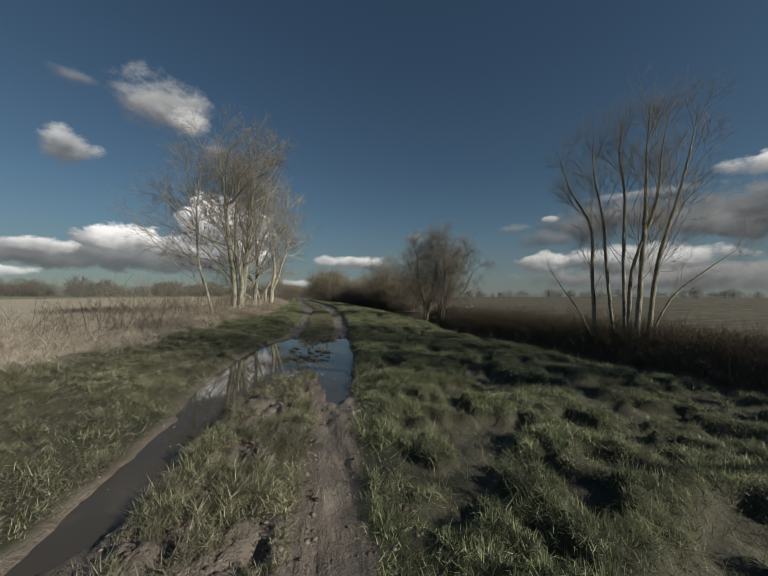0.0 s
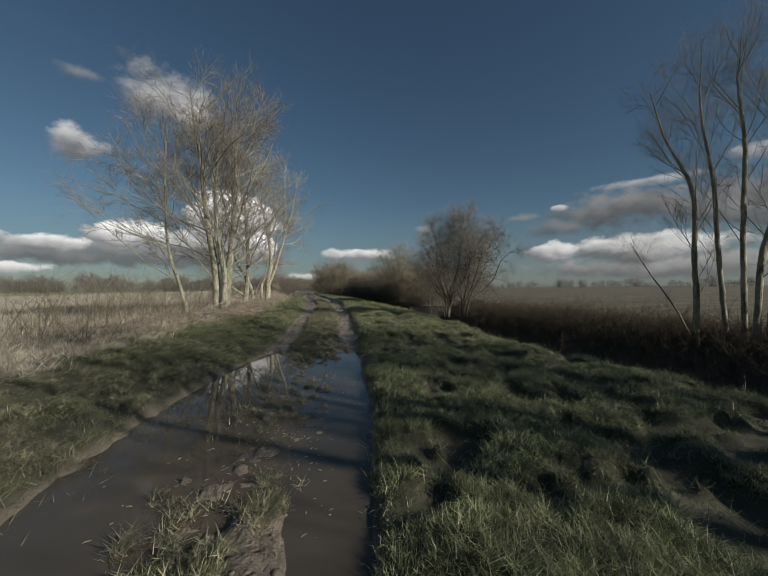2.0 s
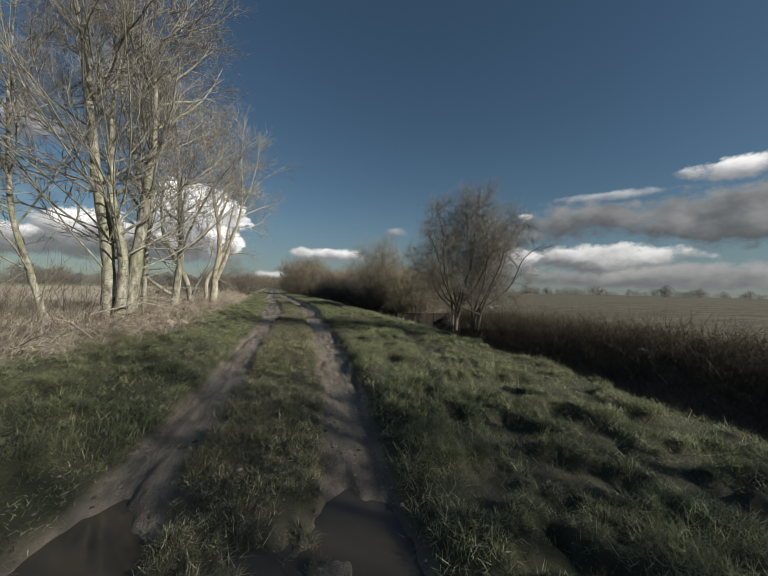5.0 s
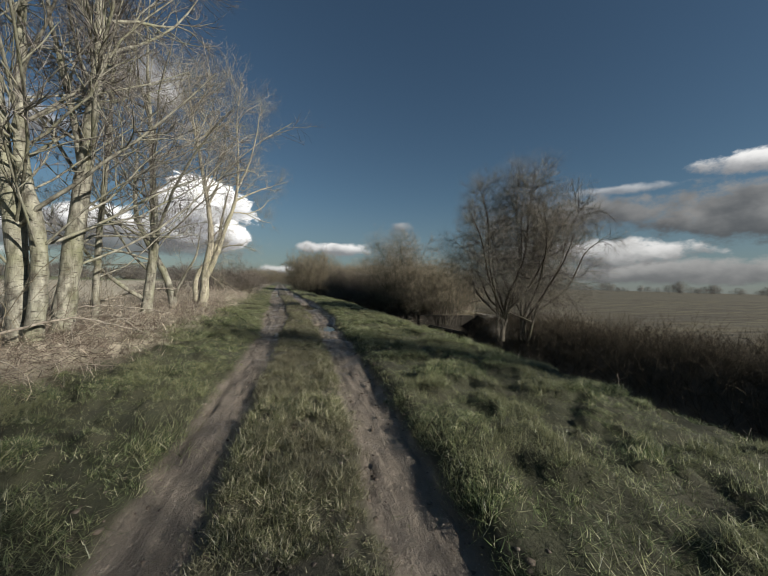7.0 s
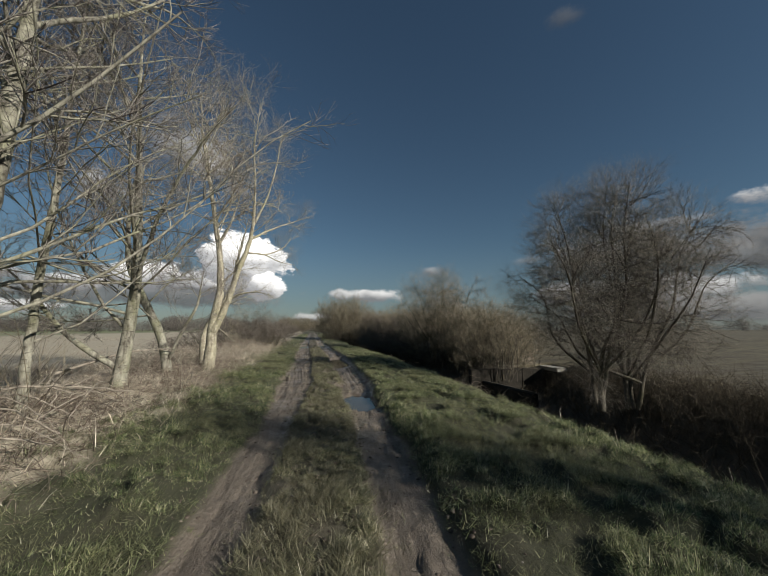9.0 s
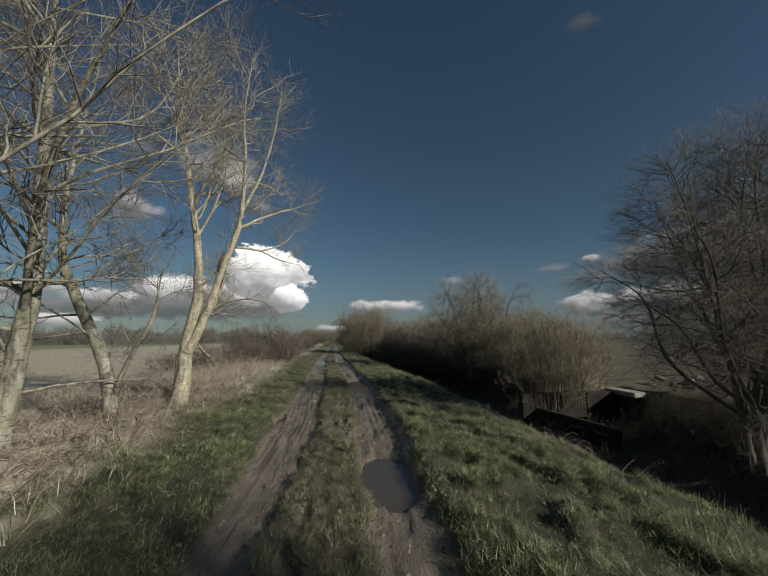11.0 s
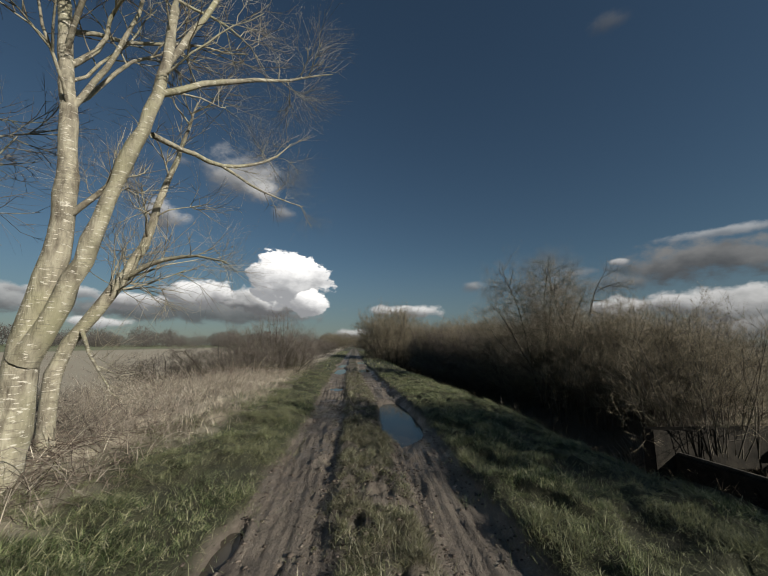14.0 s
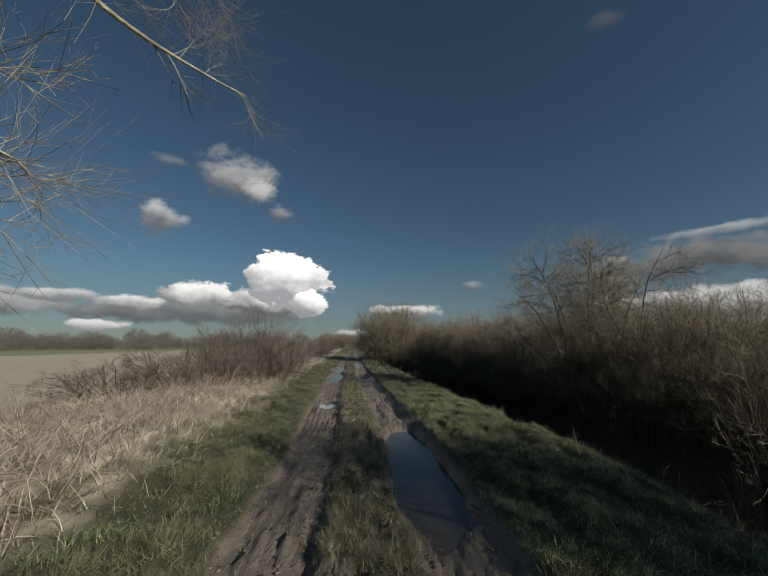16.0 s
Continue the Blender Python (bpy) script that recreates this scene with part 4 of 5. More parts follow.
# ---- trees and shrubs ----
def woody(name, stems, rng, limbs, material, twigs, label, category, group="", base=None, aim=None, up=0.32, spread=(38, 76), limb_bark=None, reach=(2.8, 5.4), stem_name="trunk",
          dens=(8, 7, 3), fine=0.0052, span=(0.24, 0.97), stout=0.16, wob=0.09, fall=0.55):
    """A leafless tree: each stem a part, then a part for the boughs and one for the twigs."""
    b = base or (stems[0][0][0][0], stems[0][0][0][1], float(height(stems[0][0][0][0], stems[0][0][0][1])))
    root = empty(name, *b)
    tagged(root, label, category, group)
    o = np.array(b)
    boughs, thin, finest = [], [], []
    for points, radii in stems:
        p, r = resample(points, radii, 0.22)
        p = p - o
        p[1:-1] += rng.normal(0, 0.006, (len(p) - 2, 3))
        flare = 1 + 0.4 * np.exp(-np.arange(len(p)) / 1.6) * (radii[0] > 0.07)
        V, Q = tubes(p[None], (r * flare * (1 + 0.05 * rng.normal(size=len(p))))[None], 10 if radii[0] > 0.05 else 6)
        me = mesh_of(stem_name, V, Q)
        smooth_shade(me)
        attach(stem_name, me, material, root)
        P, R = p[None], r[None]
        tall = np.linalg.norm(p[-1] - p[0])
        l1 = sprout(rng, P, R, max(4, int(limbs * tall / 9)), span, spread, (reach[0] * tall / 9, reach[1] * tall / 9), r[0] * stout, 8, up, wob, 0.3, aim, fall)
        l2 = sprout(rng, *l1, dens[0], (0.2, 0.97), (28, 60), (0.5 * tall / 9 + 0.15, 1.2 * tall / 9 + 0.2), r[0] * stout * 0.45, 6, up * 0.8, wob * 1.2, 0.35)
        l3 = sprout(rng, *l2, dens[1], (0.2, 1.0), (25, 55), (0.3, 0.75), fine * 1.7, 3, up * 0.6, 0.22, 0.5)
        l4 = sprout(rng, *l3, dens[2], (0.25, 1.0), (25, 50), (0.16, 0.42), fine, 2, up * 0.4, 0.12, 0.6)
        tip = sprout(rng, P[:, -6:], R[:, -6:], 5, (0.2, 1.0), (18, 52), (0.4, 0.95), r[-1] * 0.7, 5, 0.3, 0.2)
        tip2 = sprout(rng, *tip, dens[1], (0.2, 1.0), (20, 45), (0.25, 0.6), fine, 2, 0.3, 0.1)
        for bp, br in zip(*l1):
            me = mesh_of("limb", *tubes(bp[None], br[None], 6))
            smooth_shade(me)
            attach("limb", me, limb_bark or material, root)
        boughs += [tubes(*l2, 4), tubes(*tip, 4)]
        thin.append(tubes(*l3, 3))
        finest += [cones(*l4), cones(*tip2)]
    V, Q = join(boughs)
    me = mesh_of("branching", V, Q)
    smooth_shade(me)
    tagged(attach("branching", me, limb_bark or material, root), kind="stuff")
    tagged(attach("crown", twig_mesh("crown", thin, finest), twigs, root), kind="stuff")
    return root


def at_y(y, xz, drift=0.0):
    return [(x, y + drift * i, z) for i, (x, z) in enumerate(xz)]


def left_row():
    rng = np.random.default_rng(5)

    def slim(stems):
        return [(p, tuple(0.76 * v for v in r)) for p, r in stems]

    HABIT = dict(up=0.26, spread=(44, 70), span=(0.15, 0.97), reach=(3.6, 5.5), fall=0.75, dens=(9, 7, 3), fine=0.0044, wob=0.11, stout=0.18)
    G = "leafless trees along the track"
    woody("tree", slim([(at_y(19.7, [(-4.26, -0.1), (-4.5, 1.0), (-4.95, 2.6), (-5.1, 4.6), (-5.1, 5.9), (-5.0, 7.6)]), (0.10, 0.09, 0.075, 0.05, 0.035, 0.012))]),
          rng, 44, BARK_GREY, TWIG, "slender leafless tree leaning away from the track", "tree", G, limb_bark=BARK_LIMB, aim=(-0.25, -0.1, 0), **{**HABIT, "stout": 0.24, "reach": (4.4, 6.4), "up": 0.16})
    woody("tree", slim([(at_y(20.5, [(-3.4, -0.1), (-3.5, 2.2), (-3.72, 3.6), (-3.9, 5.1), (-4.05, 6.9), (-4.3, 8.3), (-4.4, 9.7)]), (0.23, 0.20, 0.165, 0.13, 0.085, 0.038, 0.012)),
                   ([(-3.15, 20.35, -0.1), (-3.1, 20.35, 2.1), (-3.35, 20.4, 3.2), (-3.45, 20.5, 4.4), (-3.4, 20.5, 6.2), (-3.2, 20.6, 8.0)], (0.17, 0.15, 0.125, 0.10, 0.06, 0.015))]),
          rng, 28, BARK_GREY, TWIG, "tall leafless tree with grey-green bark and two trunks", "tree", G, limb_bark=BARK_LIMB, **HABIT)
    woody("tree", slim([(at_y(21.4, [(-3.38, -0.1), (-3.15, 2.0), (-2.98, 3.5), (-2.88, 4.6), (-2.78, 6.4), (-2.9, 8.0), (-2.95, 9.7)]), (0.24, 0.205, 0.17, 0.14, 0.09, 0.042, 0.012)),
                   (at_y(21.45, [(-3.02, 3.2), (-3.15, 4.1), (-3.35, 5.1), (-3.65, 6.5), (-3.8, 8.6)]), (0.085, 0.08, 0.065, 0.045, 0.012))]),
          rng, 28, BARK_GREY, TWIG, "tall leafless tree with pale grey bark and a forked trunk", "tree", G, limb_bark=BARK_LIMB, **HABIT)
    woody("tree", slim([(at_y(22.9, [(-3.5, -0.1), (-3.45, 2.0), (-3.3, 4.2), (-3.2, 6.5), (-3.1, 8.6)]), (0.10, 0.085, 0.065, 0.04, 0.012))]),
          rng, 20, BARK_GREY, TWIG, "slim leafless tree among thicker trunks", "tree", G, limb_bark=BARK_LIMB, **HABIT)
    woody("tree", slim([(at_y(24.85, [(-3.2, 0.0), (-3.08, 1.3), (-2.98, 2.8), (-3.04, 4.15), (-3.15, 5.8), (-3.25, 8.0), (-3.2, 9.8)]), (0.20, 0.165, 0.135, 0.11, 0.075, 0.035, 0.012)),
                   ([(-3.25, 24.8, 0.85), (-3.75, 24.6, 1.25), (-4.15, 24.5, 1.65), (-4.6, 24.4, 2.3), (-5.2, 24.2, 3.0)], (0.085, 0.075, 0.06, 0.045, 0.012)),
                   ([(-3.0, 24.8, 2.2), (-2.5, 24.2, 3.3), (-1.9, 23.7, 4.3), (-1.2, 23.3, 5.2), (-0.5, 23.0, 5.9)], (0.06, 0.055, 0.045, 0.03, 0.01))]),
          rng, 28, BARK_GREY, TWIG, "leafless spreading tree with grey bark and a low side limb", "tree", G, limb_bark=BARK_LIMB, **HABIT)
    woody("tree", slim([([(-3.05, 27.0, 0.0), (-3.3, 27.0, 1.3), (-3.85, 26.95, 2.5), (-4.2, 26.9, 3.3), (-4.3, 26.9, 4.4), (-4.2, 27.0, 6.5), (-4.0, 27.0, 8.0)], (0.17, 0.15, 0.125, 0.1, 0.075, 0.035, 0.012)),
                   ([(-3.1, 27.0, 0.8), (-2.75, 26.8, 1.5), (-2.35, 26.7, 2.3), (-2.2, 26.6, 3.2)], (0.07, 0.055, 0.04, 0.012))]),
          rng, 28, BARK_GREY, TWIG, "crooked leafless tree with a bent trunk and broken low branches", "tree", G, limb_bark=BARK_LIMB, **HABIT)


def pale_tree():
    rng = np.random.default_rng(8)
    y = 28.4
    stems = [
        (at_y(y, [(-2.58, 0.0), (-2.5, 0.7), (-2.45, 1.75), (-2.3, 2.65), (-2.3, 3.5), (-2.45, 4.5), (-2.62, 5.5), (-2.8, 6.5), (-3.1, 8.1), (-3.2, 9.4)]),
         (0.20, 0.185, 0.15, 0.125, 0.11, 0.09, 0.072, 0.055, 0.028, 0.01)),
        (at_y(y - 0.03, [(-2.44, 1.55), (-2.28, 1.85), (-2.0, 2.6), (-1.78, 3.4), (-1.45, 4.4), (-1.36, 5.1), (-1.35, 6.2), (-1.42, 7.6), (-1.3, 9.2)]),
         (0.12, 0.12, 0.112, 0.10, 0.085, 0.066, 0.05, 0.032, 0.01)),
        ([(-1.4, y, 4.55), (-1.0, y + 0.2, 4.85), (-0.65, y + 0.45, 5.1), (-0.3, y + 0.7, 5.33), (0.4, y + 1.0, 5.7)], (0.05, 0.045, 0.036, 0.025, 0.008)),
        ([(-1.52, y + 0.1, 4.1), (-1.4, y + 0.6, 4.2), (-1.16, y + 1.1, 4.26), (-0.75, y + 1.45, 4.5), (-0.54, y + 1.6, 4.7), (-0.35, y + 1.8, 5.05)], (0.045, 0.042, 0.036, 0.028, 0.02, 0.008)),
        ([(-1.16, y + 1.1, 4.26), (-0.75, y + 1.6, 4.12), (-0.2, y + 2.2, 4.1)], (0.028, 0.02, 0.008)),
        ([(-1.4, y, 4.9), (-1.05, y + 0.2, 5.9), (-0.75, y + 0.3, 7.2), (-0.6, y + 0.4, 8.6)], (0.05, 0.042, 0.03, 0.01)),
        ([(-2.4, y, 4.3), (-2.15, y + 0.1, 4.95), (-1.95, y + 0.2, 5.7), (-1.85, y + 0.2, 7.2)], (0.045, 0.04, 0.03, 0.01)),
        ([(-2.3, y, 3.0), (-2.0, y + 0.05, 3.35), (-1.72, y + 0.1, 3.7)], (0.05, 0.04, 0.02)),
    ]
    stems = [(p, tuple((0.92 if i == 0 else 0.78) * v for v in r)) for i, (p, r) in enumerate(stems)]
    woody("pale_tree", stems, rng, 24, BARK_PALE, TWIG_PALE, "leafless tree with pale cream bark forking into two leaning trunks", "tree",
          "leafless trees along the track", dens=(7, 6, 2), reach=(1.6, 2.9), span=(0.4, 0.97), fine=0.0058, wob=0.16)
    woody("pale_tree", [([(-3.05, 29.5, 0.0), (-3.0, 29.5, 1.6), (-2.5, 29.6, 2.5), (-2.28, 29.75, 3.15), (-2.2, 29.9, 4.0), (-2.1, 30.05, 4.7), (-1.9, 30.1, 5.7)],
                         (0.105, 0.09, 0.075, 0.062, 0.05, 0.035, 0.01)),
                        ([(-2.45, 29.6, 2.6), (-1.9, 29.5, 2.85), (-1.4, 29.4, 2.9), (-0.9, 29.3, 2.8)], (0.035, 0.03, 0.02, 0.008)),
                        ([(-2.8, 29.5, 1.9), (-2.4, 29.2, 1.55), (-1.95, 28.9, 1.25)], (0.03, 0.022, 0.008))],
          rng, 24, BARK_PALE, TWIG_PALE, "thin pale leafless tree leaning over the track verge", "tree", "leafless trees along the track", dens=(6, 5, 2), reach=(1.1, 2.0), span=(0.4, 0.97), fine=0.0058, wob=0.16)


def alder_clump(rng, label):
    stems = [
        ([(11.75, 12.9, -1.0), (11.65, 12.9, 2.0), (11.5, 12.9, 4.4), (10.7, 12.9, 5.6), (10.2, 12.9, 7.0)], (0.094, 0.082, 0.062, 0.035, 0.009)),
        ([(12.3, 12.5, -1.0), (11.97, 12.5, 2.0), (11.78, 12.5, 4.5), (11.4, 12.5, 6.4), (11.3, 12.4, 7.8)], (0.078, 0.070, 0.055, 0.031, 0.009)),
        ([(12.55, 12.3, -0.9), (12.53, 12.3, 3.1), (12.6, 12.3, 5.5), (12.4, 12.3, 7.2), (12.5, 12.3, 8.4)], (0.086, 0.074, 0.055, 0.031, 0.009)),
        ([(12.3, 11.6, -0.8), (12.6, 11.6, 2.3), (12.82, 11.6, 4.9), (12.9, 11.6, 7.0), (13.1, 11.6, 8.8)], (0.117, 0.098, 0.074, 0.039, 0.009)),
        ([(12.6, 11.4, -0.8), (13.1, 11.4, 2.5), (13.95, 11.3, 5.2), (14.5, 11.2, 7.4), (14.8, 11.2, 8.7)], (0.101, 0.086, 0.062, 0.027, 0.009)),
        ([(12.2, 11.8, -0.8), (12.3, 11.7, 2.2), (13.2, 11.5, 5.0), (13.5, 11.5, 7.2), (13.7, 11.4, 8.4)], (0.094, 0.078, 0.058, 0.027, 0.009)),
        ([(12.7, 11.5, -0.6), (13.6, 11.3, 1.2), (15.0, 11.0, 2.4), (16.2, 10.8, 3.2)], (0.047, 0.039, 0.027, 0.008)),
        ([(11.7, 12.9, -0.6), (11.2, 13.1, 0.6), (10.5, 13.2, 1.6), (9.9, 13.3, 2.6)], (0.035, 0.027, 0.020, 0.006)),
    ]
    stems = [([(x, y, -0.8 + 0.95 * (z + 0.8)) for x, y, z in p], tuple(0.86 * v for v in r)) for p, r in stems]
    return woody("alder", stems, rng, 20, BARK_DARK, TWIG_DARK, label, "tree", "alders on the ditch bank", base=(12.3, 12.1, -0.8),
                 spread=(22, 48), up=0.5, reach=(1.6, 2.9), stem_name="stem", dens=(8, 6, 3), span=(0.22, 0.97), stout=0.13, fine=0.0042, wob=0.06)


def dome(name, seed, cx, cy, z, rx, ry, top, count, material, twigs, label, thick=0.85, dens=(8, 6, 2), lean=0.4, forks=6, apart=0.55, limbs=44):
    """A many-stemmed shrub whose curving stems fill a rounded dome."""
    rng = np.random.default_rng(seed)
    stems = []
    for i in range(count):
        a, f = i * 2.4, math.sqrt((i + 0.5) / count)
        bx, by = cx + (apart if i % 2 else -apart) + 0.05 * rx * f * math.cos(a), cy + 0.12 * ry * f * math.sin(a)
        dx, dy = math.cos(a) * rx * f * 0.9 + lean, math.sin(a) * ry * f * 0.9
        t = z + (top - z) * (0.36 + 0.64 * math.sqrt(max(0.0, 1 - f * f))) * rng.uniform(0.9, 1.0)
        w = rng.normal(0, 0.16, 6)
        stems.append(([(bx, by, z - 0.2), (bx + dx * 0.12 + w[0] * 0.5, by + dy * 0.12 + w[1] * 0.5, z + (t - z) * 0.20), (bx + dx * 0.45 + w[2], by + dy * 0.45 + w[3], z + (t - z) * 0.48),
                       (bx + dx * 0.74 + w[4], by + dy * 0.74 + w[5], z + (t - z) * 0.80), (bx + dx, by + dy, t)],
                      tuple(thick * v for v in (0.085 - 0.03 * f, 0.062 - 0.02 * f, 0.036, 0.02, 0.006))))
        if i >= forks:
            # this stem springs from one of the trunks
            p, r = stems[i % forks]
            low = tuple(a * 0.45 + b * 0.55 for a, b in zip(p[0], p[1]))
            stems[i] = ([low] + stems[i][0][2:], stems[i][1][1:])
    return woody(name, stems, rng, limbs, material, twigs, label, "shrub", base=(cx, cy, z), stem_name="stem", spread=(45, 95), up=0.05, reach=(1.5, 3.0),
                 dens=dens, span=(0.2, 0.98), fine=0.0042, stout=0.2, wob=0.15)


def big_shrub():
    return dome("hawthorn", 21, 9.45, 26.0, -0.5, 3.8, 2.5, 6.2, 18, BARK_SHRUB, TWIG_SHRUB, "wide many-stemmed leafless shrub on the far ditch bank", thick=1.0, dens=(8, 6, 2), lean=0.55, limbs=54)


def shrub(rng, name, tall, wide, count, label, category, group, material, twigs, dens=(6, 4, 4), thick=1.0, open_=0.32):
    """A dense leafless bush at the origin: stems, side branches and fine crown."""
    root = tagged(empty(name, 0, 0, 0), label, category, group)
    a = rng.random(count) * 2 * math.pi
    f = np.sqrt(rng.random(count))
    b = np.stack([np.cos(a) * f * wide * 0.4, np.sin(a) * f * wide * 0.4, np.full(count, -0.25)], -1)
    h = tall * rng.uniform(0.6, 1.0, count) * (1 - 0.3 * f ** 2)
    d = unit(np.stack([np.cos(a) * f * open_, np.sin(a) * f * open_, np.ones(count)], -1) + rng.normal(0, 0.1, (count, 3)))
    pts = [b]
    for j in range(4):
        d = unit(d + rng.normal(0, 0.12, d.shape))
        pts.append(pts[-1] + d * (h / 4)[:, None])
    P = np.stack(pts, 1)
    R = thick * rng.uniform(0.012, 0.028, count)[:, None] * np.linspace(1, 0.35, 5)[None]
    l1 = sprout(rng, P, R, dens[0], (0.1, 1.0), (35, 80), (0.18 * tall, 0.40 * tall), 0.012 * thick, 4, 0.3, 0.14, 0.5)
    l2 = sprout(rng, *l1, dens[1], (0.15, 1.0), (30, 65), (0.08 * tall, 0.2 * tall), 0.009 * thick, 3, 0.35, 0.16, 0.6)
    l3 = sprout(rng, *l2, dens[2], (0.2, 1.0), (25, 60), (0.05 * tall, 0.12 * tall), 0.007 * thick, 2, 0.3, 0.14, 0.7)
    V, Q = tubes(P, R, 4)
    tagged(attach("stemwork", mesh_of("stemwork", V, Q), material, root), kind="stuff")
    V, Q = tubes(*l1, 3)
    tagged(attach("branching", mesh_of("branching", V, Q), material, root), kind="stuff")
    tagged(attach("crown", twig_mesh("crown", [tubes(*l2, 3)], [cones(*l3)]), twigs, root), kind="stuff")
    return root


def sized(x, y, z, turn, sx, sy, sz):
    return Matrix.Translation((x, y, z)) @ Matrix.Rotation(turn, 4, "Z") @ Matrix.Diagonal((sx, sy, sz, 1))


def hedges():
    rng = np.random.default_rng(31)
    kinds = [shrub(rng, "hedge_shrub", 3.7, 2.8, 46, "dense red-brown leafless hedge shrub beyond the ditch", "hedge", "hedge beyond the ditch", BARK_SHRUB, TWIG_RED, dens=(7, 5, 8), thick=0.68, open_=0.22) for _ in range(3)]
    used = [False] * 3
    spots = []
    for i, y in enumerate(np.arange(35.0, 60, 1.45)):
        front = float(lerp(y, (30, 36, 44, 57, 62), (10.6, 9.1, 7.6, 6.4, 6.0)))
        for row in range(2):
            spots.append((front + 0.9 + 1.8 * row + rng.uniform(-0.25, 0.25), y + rng.uniform(-0.3, 0.3) + 0.5 * row))
    for i, (x, y) in enumerate(spots):
        z = max(float(height(x, y)), -0.75)
        s = rng.uniform(0.86, 1.08) * float(lerp(y, (34, 37, 46, 52, 59), (1.04, 1.16, 1.12, 1.3, 1.34)))
        m = sized(x, y, z, rng.uniform(0, 6.28), s * 1.05, s * 1.05, s)
        k = i % 3
        if not used[k]:
            kinds[k].matrix_basis, used[k] = m, True
        else:
            c = copy_thing(kinds[k], Matrix.Identity(4))
            c.matrix_basis = m
    # added front row in darker twigs, imitating the hedge's shaded end
    dark = shrub(rng, "hedge_shrub", 3.9, 2.6, 56, "dense leafless thorn coloured dark for the shaded end of the hedge", "hedge", "hedge beyond the ditch", BARK_SHRUB, TWIG_DARK, dens=(8, 6, 9), thick=0.7, open_=0.2)
    for i, y in enumerate(np.arange(45.5, 59.8, 1.3)):
        x = float(lerp(y, (36, 44, 57, 62), (9.1, 7.6, 6.4, 6.0))) + 0.45 + rng.uniform(-0.15, 0.15)
        s = float(lerp(y, (45, 52, 59), (0.92, 1.08, 1.16))) * rng.uniform(0.94, 1.04)
        m = sized(x, y, max(float(height(x, y)), -0.75), rng.uniform(0, 6.28), s, s, s)
        c = dark if i == 0 else copy_thing(dark, Matrix.Identity(4))
        c.matrix_basis = m
    # the taller bush in the hedge
    dome("hawthorn", 33, 8.7, 39.6, -0.4, 3.4, 2.2, 5.9, 16, BARK_SHRUB, TWIG_PALE, "tall leafless hawthorn standing out of the hedge", 0.8, (8, 5, 2), 0.0, limbs=54)
    # bushes on the field side of the track
    low = shrub(rng, "thorn_bush", 2.9, 3.0, 44, "dark leafless thorn bush at the field edge", "bush", "bushes at the field edge", BARK_SHRUB, TWIG_DARK, dens=(6, 5, 5), thick=0.9, open_=0.7)
    first = True
    for x, y, s, sz in [(-3.8, 42.6, 1.0, 1.14), (-5.6, 41.6, 1.1, 0.8), (-3.3, 44.6, 0.8, 0.85), (-4.6, 44.2, 1.0, 1.0), (-7.4, 40.4, 1.1, 0.5), (-4.5, 40.8, 0.8, 0.55), (-4.4, 47.5, 0.9, 0.7),
                        (-5.5, 52, 1.0, 0.6), (-6.0, 58, 1.1, 0.7), (-6.8, 75, 1.3, 0.9), (-8.0, 84, 1.6, 1.1), (-9.4, 100, 1.8, 1.2)]:
        m = sized(x, y, float(height(x, y)), x * 3.1, s, s, sz)
        if first:
            low.matrix_basis, first = m, False
        else:
            c = copy_thing(low, Matrix.Identity(4))
            c.matrix_basis = m
    # the clump of trees farther along the track
    far = shrub(rng, "distant_tree", 6.6, 4.6, 46, "leafless tree in a far clump beside the track", "tree", "far clump of trees", BARK_SHRUB, TWIG_RED, dens=(8, 6, 8), thick=1.5, open_=0.42)
    first = True
    for x, y, s, sz in [(3.4, 65.0, 1.05, 1.2), (5.9, 66.5, 1.0, 1.05), (2.6, 69.5, 1.05, 1.24), (5.0, 71.0, 1.1, 1.15), (7.2, 69.0, 0.9, 0.9), (-11, 160, 1.5, 1.1),
                        (-16, 175, 1.6, 1.2), (-3, 190, 1.7, 1.3)]:
        m = sized(x, y, float(height(x, y)), x * 2.3, s, s, sz)
        if first:
            far.matrix_basis, first = m, False
        else:
            c = copy_thing(far, Matrix.Identity(4))
            c.matrix_basis = m


